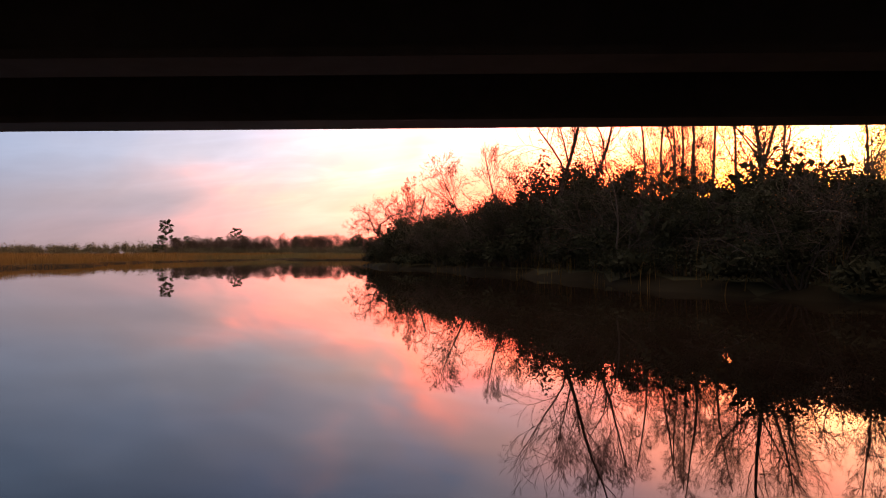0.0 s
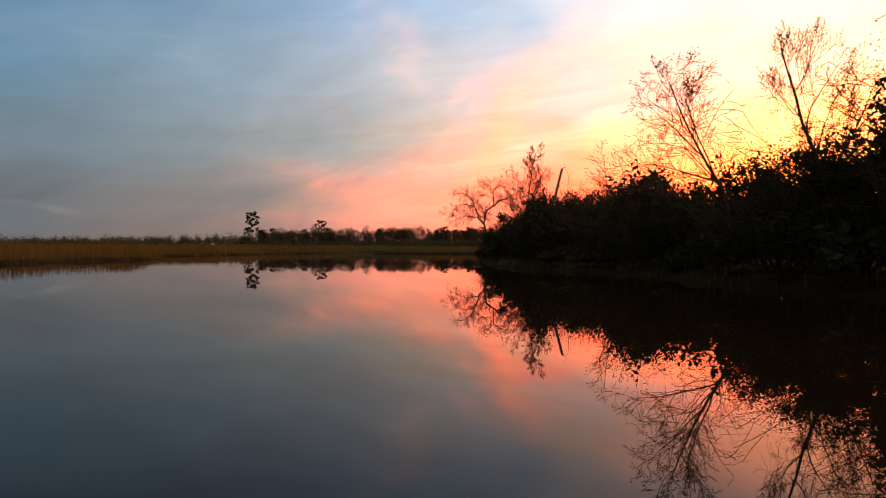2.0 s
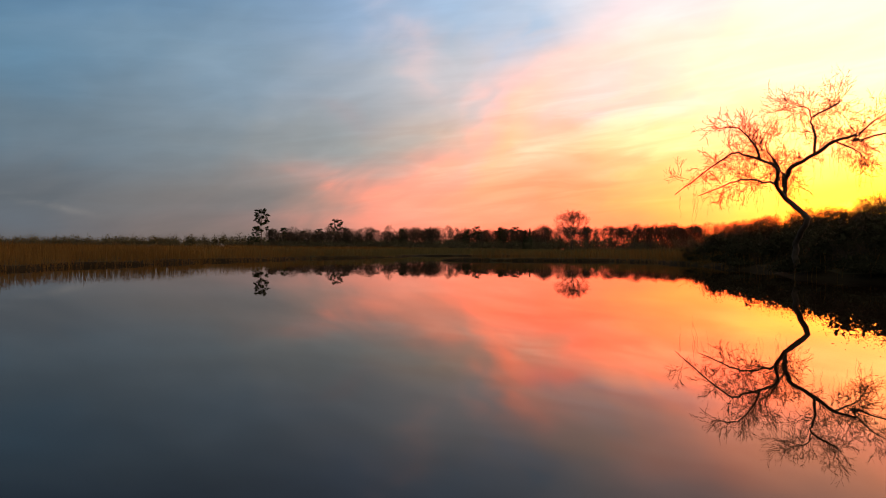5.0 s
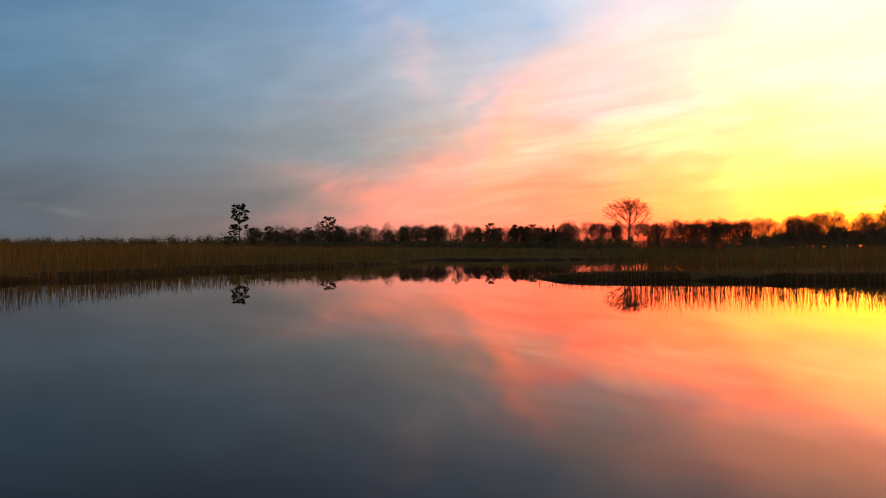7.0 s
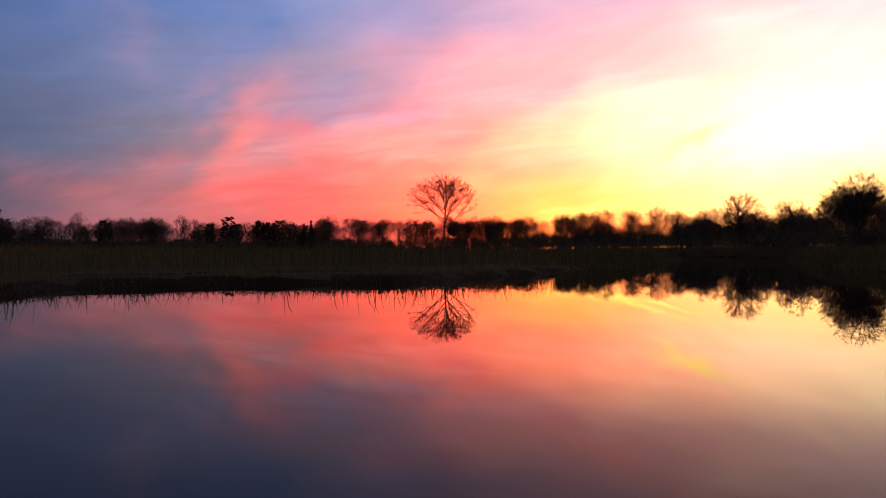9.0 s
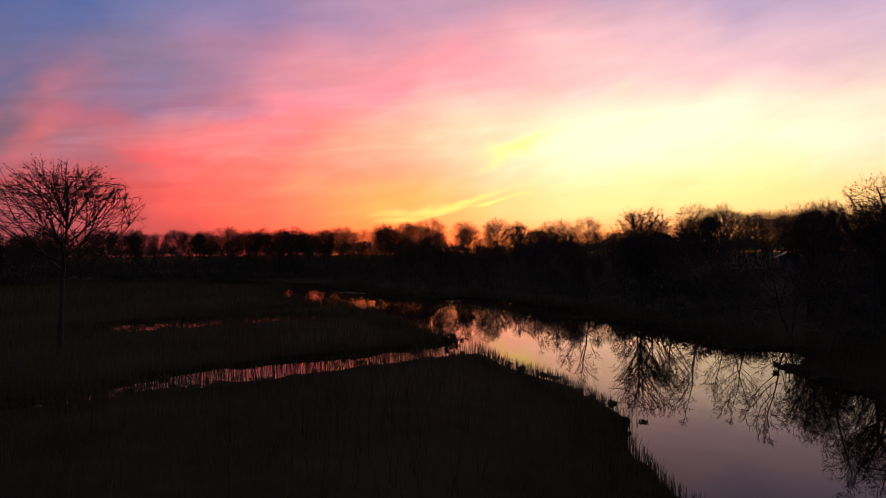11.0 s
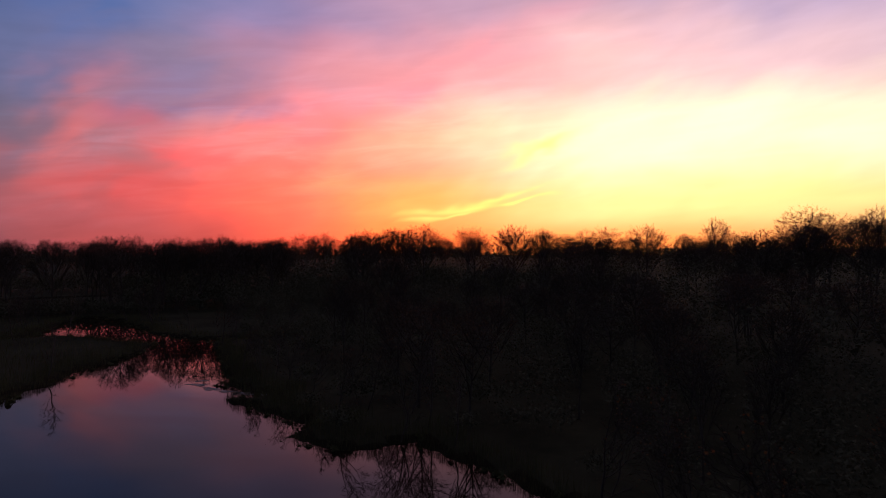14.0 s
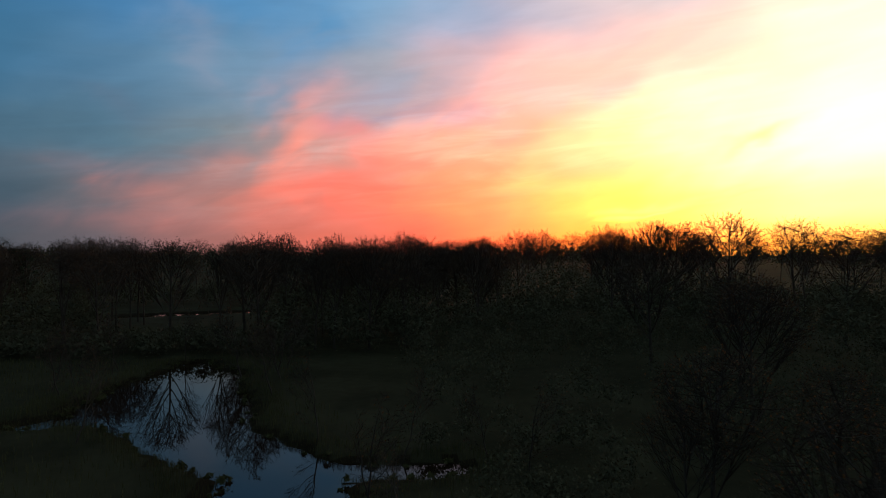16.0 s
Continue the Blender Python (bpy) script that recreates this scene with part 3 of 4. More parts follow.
tall *= np.where(flat, 0.22, 1.0)
# upstream, more and more blades take the colour with dimness in it
dimmed = rng.random(len(pts)) < smooth((pts[:, 1] - 105) / 70)
tall *= np.where(pts[:, 1] > 345, 0.6, 1.0)
tall, slim = np.clip(tall, 0.15, 1.7), rng.uniform(0.010, 0.024, len(pts))
grass_field("bank_grass", pts[~dimmed], tall[~dimmed], slim[~dimmed], 11, GRASS, "dry tan marsh grass along the creek bank", 0.13)
grass_field("bank_rush", pts[dimmed], tall[dimmed], slim[dimmed] * 1.2, 13, DIM_GRASS, "marsh grass along the upper creek bank, dimness put into its colour", 0.13)
pts, d = scatter(500000, -330, 60, 8, 420, 2.2, 300.0)
keep = ~wooded(pts[:, 0], pts[:, 1], d) & (rng.random(len(d)) < np.clip(14 / d, 0.25, 1))
pts, d = pts[keep], d[keep]
tall = 1.2 + 0.8 * smooth((d - 5) / 40) + 0.2 * np.sin(pts[:, 0] * 0.11) * np.sin(pts[:, 1] * 0.07) + rng.normal(0, 0.16, len(pts))
dimmed = rng.random(len(pts)) < smooth((pts[:, 1] - 105) / 70) * (pts[:, 0] > -75)
tall *= np.where(pts[:, 1] > 345, 0.6, 1.0)
tall, slim = np.clip(tall, 0.5, 2.6), 0.03 + 0.12 * np.clip(d / 70, 0, 1) * rng.uniform(0.7, 1.5, len(pts))
grass_field("marsh_grass", pts[~dimmed], tall[~dimmed], slim[~dimmed], 12, GRASS, "wide meadow of dry tan marsh grass", 0.16)
grass_field("marsh_rush", pts[dimmed], tall[dimmed] * 0.85, slim[dimmed], 14, DIM_GRASS, "wide meadow of marsh grass, dimness put into its colour", 0.2)

# ---- trees ----
def place(tree, x, y, turn=0.0, size=1.0):
    """Puts a thing on the ground."""
    tree.location = (x, y, float(ground_z(x, y)))
    tree.rotation_euler = (0, 0, radians(turn))
    tree.scale = (size, size, size)
    return tree


def another(tree, x, y, turn, size):
    ob = copy_thing(tree, pose(x, y, float(ground_z(x, y)), 0, 0, turn))
    ob.scale = (size, size, size)
    return ob


# tall bare trees on the wooded bank
BANK = "trees on the wooded bank"
tall_tree = tagged(place(bare_tree("bare_tree", 3, 12.6, 0.15, (11, 9, 6, 4), "vase", 4.6, 0.05, (-0.02, 0), 0.6, 0.05, 0.36, 0.55, 0.085, 0.045, 0.0048, 1, False, 2600, 0.62, 60), 10.0, 28.1, 20), "tall bare tree with fine upswept twigs on the creek bank", "tree", BANK)
fork_tree = tagged(place(bare_tree("bare_tree", 8, 10.2, 0.13, (9, 8, 6, 4), "round", 3.6, 0.05, (0.55, 0.0), 0.75, 0.08, 0.45, 0.55, 0.14, 0.045, 0.0048, 1, False, 1500, 0.6, 60), 11.2, 29.5, 0), "bare leaning tree with a few brown leaves on the creek bank", "tree", BANK)
stem_tree = tagged(place(bare_tree("bare_tree", 21, 13.5, 0.12, (17, 8, 6, 4), "column", 3.6, 0.08, (0.0, 0), 0.7, 0.04, 0.25, 0.5, 0.06, 0.045, 0.0048, 2, False, 2000, 0.7, 90), 18.3, 31.0, 60), "tall slender twin-stemmed bare tree on the creek bank", "tree", BANK)
another(stem_tree, 20.4, 41.6, 200, 0.95)
another(tall_tree, 21.0, 34.5, 130, 1.05)
another(tall_tree, 19.4, 24.6, 290, 1.0)
another(stem_tree, 15.6, 30.2, 250, 0.86)
another(stem_tree, 17.8, 33.2, 140, 0.95)
another(tall_tree, 17.0, 22.5, 70, 0.8)
another(fork_tree, 16.2, 19.0, 60, 0.75)
another(fork_tree, 21.5, 15.0, 170, 0.9)
another(stem_tree, 25.0, 27.0, 20, 0.9)
mid_tree = tagged(place(bare_tree("bare_tree", 14, 6.6, 0.08, (12, 8, 6, 3), "round", 3.0, 0.14, (0.02, 0), 0.8, 0.03, 0.3, 0.54, 0.11, 0.05, 0.0045), 5.7, 32.0, 40), "small bare tree with scattered brown leaves on the creek bank", "tree", BANK)
thin_tree = tagged(place(bare_tree("bare_tree", 33, 9.4, 0.1, (20, 9, 7, 4), "round", 2.7, 0.03, (-0.03, 0), 0.6, 0.05, 0.2, 0.5, 0.06, 0.04, 0.005, 1, False, 1800, 0.6, 60), -2.7, 67.4, 10), "slender bare tree hung with dry vines", "tree", BANK)
tagged(place(broom_tree("cypress_tree", 41, 14.3, 6.2, 0.24, 0.46, 17, 18, 12, 0.021, 1, 0.05, 0.3, 0.66), -23.2, 262.4, 15), "lone bare cypress with a flat spreading crown in the marsh", "tree")

another(thin_tree, -3.0, 79.2, 120, 0.5)
another(stem_tree, 0.6, 83.0, 90, 0.5)
another(fork_tree, 8.2, 29.2, 175, 0.66)
another(mid_tree, 7.6, 30.6, 210, 0.85)

# the leaning tree with long arching limbs over the water
BOUGHS = (
    (((0.1, 0.0), (0.06, 1.3), (0.0, 2.4), (-0.2, 3.5)), 0.15, 0.12),
    (((-0.2, 3.5), (0.0, 4.45), (0.1, 5.0), (0.86, 5.5), (1.5, 6.06)), 0.12, 0.08),
    (((1.5, 6.06), (2.5, 6.3), (3.4, 6.35), (4.3, 6.5), (5.1, 7.0)), 0.075, 0.02),
    (((0.86, 5.5), (0.8, 6.5), (0.86, 7.3), (1.67, 7.8), (2.7, 8.5)), 0.07, 0.018),
    (((-0.2, 3.5), (-0.8, 4.1), (-1.0, 4.85), (-1.25, 5.4), (-1.96, 5.75), (-2.9, 5.6), (-3.7, 5.0), (-4.5, 3.9)), 0.1, 0.02),
    (((-0.8, 4.1), (-1.8, 4.4), (-2.9, 4.2), (-4.1, 3.65)), 0.06, 0.018),
    (((-1.25, 5.4), (-1.56, 6.2), (-2.4, 6.9), (-3.2, 7.0)), 0.06, 0.016),
    (((0.0, 4.45), (-0.35, 5.25), (-0.75, 6.05), (-0.5, 6.9)), 0.055, 0.015),
    (((1.5, 6.06), (2.5, 5.65), (3.3, 5.1)), 0.045, 0.014),
    (((2.5, 6.3), (3.3, 7.0), (4.2, 7.6)), 0.045, 0.014),
    (((0.86, 7.3), (0.3, 7.7), (-0.3, 7.8)), 0.035, 0.012),
)


def arching_tree():
    rng = np.random.default_rng(9)
    wood, twigs, tips = Soup(), Soup(), []
    depth = {}
    for line, thick, thin in BOUGHS:
        pts = []
        for i, (x, z) in enumerate(line):
            y = depth.setdefault((x, z), depth.get(line[0], 0.0) + rng.normal() * 0.3 * i)
            pts.append(np.array((x, y, z)))
        fine_pts = []
        ends = [2 * pts[0] - pts[1], *pts, 2 * pts[-1] - pts[-2]]
        for o, a, b, c in zip(ends, ends[1:], ends[2:], ends[3:]):
            for t in (0.0, 0.25, 0.5, 0.75):
                bow = a + 0.5 * t * (b - o + t * (2 * o - 5 * a + 4 * b - c + t * (3 * (a - b) + c - o)))
                fine_pts.append(bow + rng.normal(size=3) * 0.025)
        fine_pts.append(pts[-1])
        fine_pts[0] = pts[0]
        radii = np.linspace(thick, thin, len(fine_pts))
        wood.tube(fine_pts, radii, 6)
        if thick > 0.14:
            continue
        for _ in range(int(6 * len(line))):
            i = rng.integers(2, len(fine_pts) - 1)
            way = unit(fine_pts[i + 1] - fine_pts[i]) * 0.7 + rng.normal(size=3) * 0.6
            grow(wood, twigs, tips, rng, fine_pts[i], way, rng.uniform(0.5, 1.5), min(0.016, radii[i] * 0.35), 2, 4, (0, 0, 6, 4), 0.2, 0.02, 0.8, 0.62, 0.2, 0.0048)
        for _ in range(26):
            p = fine_pts[rng.integers(2, len(fine_pts))] + rng.normal(size=3) * (0.3, 0.3, 0.1)
            long = rng.uniform(0.12, 0.42)
            drop = [p + (rng.normal() * 0.05, rng.normal() * 0.05, -k * long) for k in range(5)]
            twigs.tube(drop, np.linspace(0.007, 0.003, 5), 3)
    tree = new("arching_tree")
    for label, soup, mat in (("trunk", wood, BARK), ("crown", twigs, TWIG)):
        ob = new(label, mesh_from(label, soup.v, soup.f, mat, True))
        ob.parent = tree
    return tree


tagged(place(arching_tree(), -8.6, 85.0, 12.5), "gnarled bare tree with arching limbs and hanging vines at the water", "tree", BANK)

# thicket along the wooded bank
THICKET = "thicket on the creek bank"
DARK = "dense dark thicket shrub overgrown with vines"
SHRUB_SIZES = ((3.6, 3.8), (4.3, 3.4), (3.0, 4.0), (6.0, 3.2))
near_shrubs = [tagged(leafy_bush("shrub", 50 + k, h, w, 15000 if h > 5 else 12000, 0.045, None, 18, 24), DARK, "shrub", THICKET) for k, (h, w) in enumerate(SHRUB_SIZES)]
far_shrubs = [tagged(leafy_bush("shrub", 56 + k, h, w, 4200, 0.052, None, 14, 17), DARK, "shrub", THICKET) for k, (h, w) in enumerate(SHRUB_SIZES[:3])]
evergreen = tagged(leafy_bush("evergreen_tree", 61, 7.6, 4.0, 6000, 0.12, NEEDLE, 7, 30), "dense dark evergreen tree beside bare woods", "tree", BANK)
place(evergreen, 7.8, 63.6, 30)
spots = []
rng = np.random.default_rng(77)
USED = set()


def shrub(kind, x, y, turn, size):
    if kind.name not in USED:
        USED.add(kind.name)
        return place(kind, x, y, turn, size)
    return another(kind, x, y, turn, size)


# vine-covered mounds round the tall trees
for x, y, size in ((7.9, 29.6, 0.72), (6.9, 31.4, 0.66), (9.4, 27.6, 0.7), (10.6, 29.2, 1.0), (11.8, 27.4, 0.95), (12.8, 30.0, 1.05), (17.5, 29.8, 0.55), (15.2, 25.6, 0.55), (19.5, 23.5, 0.6)):
    shrub(near_shrubs[3], x, y, rng.uniform(0, 360), size)
tries = rng.random((9000, 2)) * (64, 110) + (-24, 2)
off = shore(tries[:, 0], tries[:, 1])
for x, y in tries[(off > 1.0) & (off < 12) & (eastward(tries[:, 0], tries[:, 1]) > 0)].tolist():
    if any((x - a) ** 2 + (y - b) ** 2 < 2.5 ** 2 for a, b in spots):
        continue
    spots.append((x, y))
for x, y in spots:
    size = rng.uniform(0.55, 1.15) * ((0.56 + 0.04 * float(shore(x, y))) if y > 76 else (0.82 + 0.08 * float(shore(x, y)) if y > 52 else (0.98 if y < 22 else 0.84) if x > 13 else 1.0))
    close = y < 58 and shore(x, y) < 7
    shrub((near_shrubs if close else far_shrubs)[rng.integers(0, 3)], x, y, rng.uniform(0, 360), size)
# bare saplings standing out of the thicket
sapling = tagged(place(bare_tree("sapling", 71, 5.2, 0.045, (10, 7, 6), "vase", 2.3, 0.18, (0.12, 0), 0.7, 0.04, 0.2, 0.55, 0.17, 0.045, 0.0045, 3), 13.5, 19.5, 0), "thin bare sapling with brown leaves in the thicket", "tree", "saplings in the thicket")
for k in range(64):
    x, y = spots[(k * 7) % len(spots)]
    another(sapling, x + rng.uniform(-1, 1), y + rng.uniform(-1, 1), rng.uniform(0, 360), rng.uniform(0.55, 1.1) * (0.5 if y > 45 else 1.0))

# leaning dead pole in the thicket
pole = new("dead_pole")
soup = Soup()
soup.tube([np.array((-1.9, 0, -0.3)), np.array((-0.8, 0.05, 3.2)), np.array((0, 0, 6.4))], [0.13, 0.11, 0.09], 8)
soup.f.append(tuple(range(16, 24)))
ob = new("shaft", mesh_from("shaft", soup.v, soup.f, WOOD, True))
ob.parent = pole
soup = Soup()
soup.tube([np.array((-0.02, 0, 6.2)), np.array((0.05, 0, 6.45)), np.array((0.22, 0.02, 6.5))], [0.05, 0.04, 0.02], 5)
ob = new("stub", mesh_from("stub", soup.v, soup.f, WOOD, True))
ob.parent = pole
tagged(place(pole, 0.4, 59.4, 12), "weathered leaning dead pole standing in the thicket", "pole")

# ---- the far woods ----
FAR = "trees of the far woods"
oak = tagged(broom_tree("oak_tree", 101, 14.0, 5.2, 0.2, 0.3, 13, 20, 12, 0.021, 1, 0.2, 0.06), "bare broad-crowned tree of the far woods", "tree", FAR)
ash = tagged(broom_tree("ash_tree", 102, 15.0, 3.4, 0.17, 0.32, 11, 16, 10, 0.021, 1, 0.05, 0.03), "bare slender tree of the far woods", "tree", FAR)
gum = tagged(broom_tree("gum_tree", 103, 13.0, 4.4, 0.19, 0.25, 12, 20, 11, 0.021, 1, 0.1, 0.3), "bare tree with clinging leaves in the far woods", "tree", FAR)
pine = tagged(pine_tree("pine_tree", 104, 20.0, 0.28, 22, 0.47, 0.24, 0.034), "tall dark pine with tufted crown in the far woods", "tree", FAR)
pine_low = tagged(pine_tree("pine_tree", 105, 13.0, 0.22, 26, 0.36, 0.24, 0.042), "broad dark pine in the far woods", "tree", FAR)


def cedar_tree(seed, height, wide):
    """A narrow dark cone of many sprays on a thin trunk."""
    rng = np.random.default_rng(seed)
    wood, crown = Soup(), Soup()
    wood.tube([np.array((0, 0, -0.2)), np.array((0, 0, height * 0.5)), np.array((0, 0, height * 0.95))], [0.16, 0.1, 0.03], 6)
    for _ in range(620):
        t = rng.random() ** 1.4
        w, r = rng.uniform(0, 2 * math.pi), wide * (1.02 - t) * rng.uniform(0.4, 1.1)
        crown.leaf(np.array((math.cos(w) * r, math.sin(w) * r, height * (0.06 + 0.94 * t))), 0.5 * rng.uniform(0.6, 1.3), rng, -0.3)
    tree = new("cedar_tree")
    for label, soup, mat in (("trunk", wood, BARK), ("crown", crown, NEEDLE)):
        ob = new(label, mesh_from(label, soup.v, soup.f, mat))
        ob.parent = tree
    return tree


cedar = tagged(cedar_tree(106, 11.0, 2.0), "narrow dark cedar in the far woods", "tree", FAR)
FIRST = {}


def stand(kind, x, y, height, rng):
    """A tree of the far woods at its height; the first of a kind is used itself."""
    tall = {"oak": 14.0, "ash": 15.0, "gum": 13.0, "pine": 20.0, "pine_low": 13.0, "cedar": 11.0}[kind]
    ob = {"oak": oak, "ash": ash, "gum": gum, "pine": pine, "pine_low": pine_low, "cedar": cedar}[kind]
    turn = rng.uniform(0, 360)
    if kind not in FIRST:
        FIRST[kind] = place(ob, x, y, turn, height / tall)
    else:
        another(ob, x, y, turn, height / tall)


rng = np.random.default_rng(31)
KINDS = ("oak", "ash", "gum", "oak", "gum", "ash", "oak", "gum", "ash", "oak", "gum", "pine_low")
# named marks of the skyline
for kind, x, y, h in (("pine", -189.1, 373.7, 22.3), ("pine_low", -193.5, 376, 13.0), ("pine_low", -199, 380, 8), ("pine", -176.6, 451.7, 20.5),
                      ("cedar", -47, 384.4, 11.8), ("cedar", -49.5, 386, 10.8), ("gum", 36, 268, 12.6), ("oak", 135, 357, 20.0), ("oak", 85, 390, 16.5),
                      ("oak", 12.7, 502, 16.0), ("oak", 61.5, 476.6, 17.0), ("pine", -62, 452, 15.0), ("pine", -70, 447, 14.5), ("pine_low", -50, 455, 13), ("pine_low", -78, 440, 13)):
    stand(kind, x, y, h, rng)
# skyline west of the creek, over the marsh
for k in range(150):
    t = (k + rng.random()) / 150
    x = -206 + 166 * t
    y = 385 + 50 * rng.random() + (20 if x < -200 else 0)
    stand(KINDS[rng.integers(0, 12)] if rng.random() < 0.96 else "pine", x, y, rng.uniform(9.8, 13.4) + (2.2 if rng.random() < 0.15 else 0), rng)
# woods behind the lone tree and to the east
for k in range(56):
    x, y = rng.uniform(-45, 48), rng.uniform(402, 445)
    if shore(x, y) > 3:
        stand(KINDS[rng.integers(0, 11)], x, y, rng.uniform(13.4, 16.2), rng)
for k in range(40):
    x, y = 33 + 30 * rng.random() ** 1.5, rng.uniform(196, 262)
    x += (268 - y) * 0.12
    if abs(y - 221 - (x + 9) * 0.695) > 5:
        stand(("oak", "ash", "gum", "oak", "gum")[rng.integers(0, 5)], x, y, rng.uniform(10.5, 13.6), rng)
for k in range(42):
    x, y = rng.uniform(105, 195), rng.uniform(285, 400)
    stand(("oak", "gum", "ash", "oak")[rng.integers(0, 4)], x, y, 15.4 + 0.02 * (x - 105) + rng.uniform(-1.5, 2.4), rng)
for k in range(36):
    x, y = rng.uniform(42, 135), rng.uniform(330, 450)
    stand(KINDS[rng.integers(0, 11)], x, y, rng.uniform(9.4, 12.0) + 5.0 * smooth((y - 350) / 60), rng)
for k in range(62):
    t = (k + rng.random()) / 62
    x, y = -140 + 460 * t, 490 + 70 * rng.random() - 30 * abs(t - 0.3)
    if shore(x, y) > 3:
        stand(("oak", "gum", "ash", "oak")[rng.integers(0, 4)], x, y, rng.uniform(15, 18.0), rng)
# lower woods between the upper creek and the cabin's clearing
for k in range(64):
    x, y = rng.uniform(31, 80), rng.uniform(262, 350)
    if shore(x, y) < 4 or abs(y - 221 - (x + 9) * 0.695) < 6 or math.hypot((x - 83) / 15, (y - 284) / 11) < 1:
        continue
    stand(("oak", "gum", "gum", "ash")[rng.integers(0, 4)], x, y, rng.uniform(6.5, 9.2), rng)
# bare small trees and shrubs on the upper creek's banks
reach = tagged(bare_tree("small_tree", 107, 5.0, 0.06, (9, 7, 5), "round", 2.4, 0.1, (0.12, 0), 0.8, 0.05, 0.2, 0.55, 0.1, 0.07, 0.008, 1), "small bare tree at the upper creek", "tree", "small trees at the upper creek")
for x, y, h in ((20.5, 349, 6.5), (19.8, 356, 7.0), (17.0, 362.5, 6.0), (11.0, 369, 6.5), (9.2, 378, 7.0), (21.5, 343, 5.5), (7.5, 385, 7.5), (30.5, 283, 6.5), (27.8, 300, 5.5), (23.5, 318, 5.0), (20.5, 326, 5.0), (27.0, 241.5, 7.0), (28.6, 236.5, 6.5), (25.6, 246, 6.0)):
    if shore(x, y) > 0.2:
        another(reach, x, y, rng.uniform(0, 360), h / 5)
count = 0
tries = rng.random((4000, 2)) * (62, 238) + (-20, 232)
off = shore(tries[:, 0], tries[:, 1])
for x, y in tries[(off > 0.5) & (off < 5.5)].tolist():
    e = float(eastward(x, y))
    if (e < 5 and y < 330) or (e < 0 and y < 362 and rng.random() < 0.9):
        continue
    h = rng.uniform(4.6, 7.2) if y > 275 else rng.uniform(5, 9)
    if count == 0:
        place(reach, x, y, 0, h / 5)
    else:
        another(reach, x, y, rng.uniform(0, 360), h / 5)
    count += 1
    if count > 58:
        break


def lumps(name, spots, heights, widths, per, size, seed, mat, label, slim=0.4, core=2.2):
    """Undergrowth and far canopy: many small sprays of leaf and twig in uneven heaps, one piece of stuff."""
    rng = np.random.default_rng(seed)
    k = len(spots)
    c = np.repeat(np.column_stack((spots, ground_z(spots[:, 0], spots[:, 1]))), per, 0)
    hh, ww = np.repeat(heights, per), np.repeat(widths, per)
    d = rng.normal(size=(k * per, 3))
    d /= np.linalg.norm(d, axis=1)[:, None]
    inside = rng.random((k * per, 1)) < 0.38
    r = np.where(inside, rng.uniform(0.1, 0.62, (k * per, 1)), rng.uniform(0.5, 1.0, (k * per, 1)))
    p = c + d * r * np.column_stack((ww, ww, hh * 0.5)) + np.column_stack((0 * hh, 0 * hh, hh * 0.5))
    a = rng.normal(size=(k * per, 3))
    a /= np.linalg.norm(a, axis=1)[:, None]
    b = np.cross(a, rng.normal(size=(k * per, 3)))
    b /= np.linalg.norm(b, axis=1)[:, None]
    s = (size * rng.uniform(0.5, 1.4, k * per))[:, None] * np.where(inside, core, 1.0)
    slim = np.where(inside, 0.5, slim)
    v = np.stack((p - a * s, p + b * s * slim, p + a * s, p - b * s * slim * 1.1), 1)
    f = np.arange(k * per)[:, None] * 4 + np.arange(4)
    return tagged(new(name, mesh_from(name, v, (f,), mat)), label, "woods", kind="stuff")


def fill(count, x0, x1, y0, y1, gap=2.0):
    pts = np.stack((rng.uniform(x0, x1, count), rng.uniform(y0, y1, count)), 1)
    return pts[shore(pts[:, 0], pts[:, 1]) > gap]


# open water meadow in front of the far pool
pool_side = lambda p: (p[:, 1] < 468) & (p[:, 0] > 145 - 0.392 * p[:, 1]) & (p[:, 0] < 76 - 0.174 * p[:, 1])
clearing = lambda p: (np.hypot((p[:, 0] - 83) / 14, (p[:, 1] - 284) / 10) > 1)
pts = np.concatenate((fill(520, -206, -45, 388, 460), fill(240, -45, 80, 404, 480, 9.0)))
pts = pts[~pool_side(pts)]
lumps("west_undergrowth", pts, rng.uniform(5.6, 9.4, len(pts)) + 3.0 * (pts[:, 0] > -50), rng.uniform(2.6, 4.6, len(pts)), 230, 0.2, 201, BRUSH, "dark bare undergrowth filling the woods beyond the marsh", 0.2, 1.4)
pts = np.concatenate((fill(560, -215, -40, 380, 402), fill(560, -45, 130, 400, 436, 5.0), fill(260, -75, 30, 472, 498), fill(200, 98, 200, 262, 300)))
meadow = fill(90, -25, 12, 398, 414, 4.0)
pts = np.concatenate((pts[clearing(pts) & ~pool_side(pts)], meadow))
lumps("low_brush", pts, np.where(np.arange(len(pts)) < len(pts) - len(meadow), rng.uniform(3.4, 8.0, len(pts)), rng.uniform(2.2, 3.6, len(pts))), rng.uniform(2.0, 3.8, len(pts)), 150, 0.2, 207, BRUSH, "dark low brush at the foot of the far woods", 0.25, 1.5)
pts = np.concatenate((fill(260, 38, 75, 190, 272), fill(400, 60, 200, 272, 430)))
pts = pts[clearing(pts) & ((np.abs(pts[:, 1] - 221 - (pts[:, 0] + 9) * 0.695) > 5) | (pts[:, 0] > 88))]
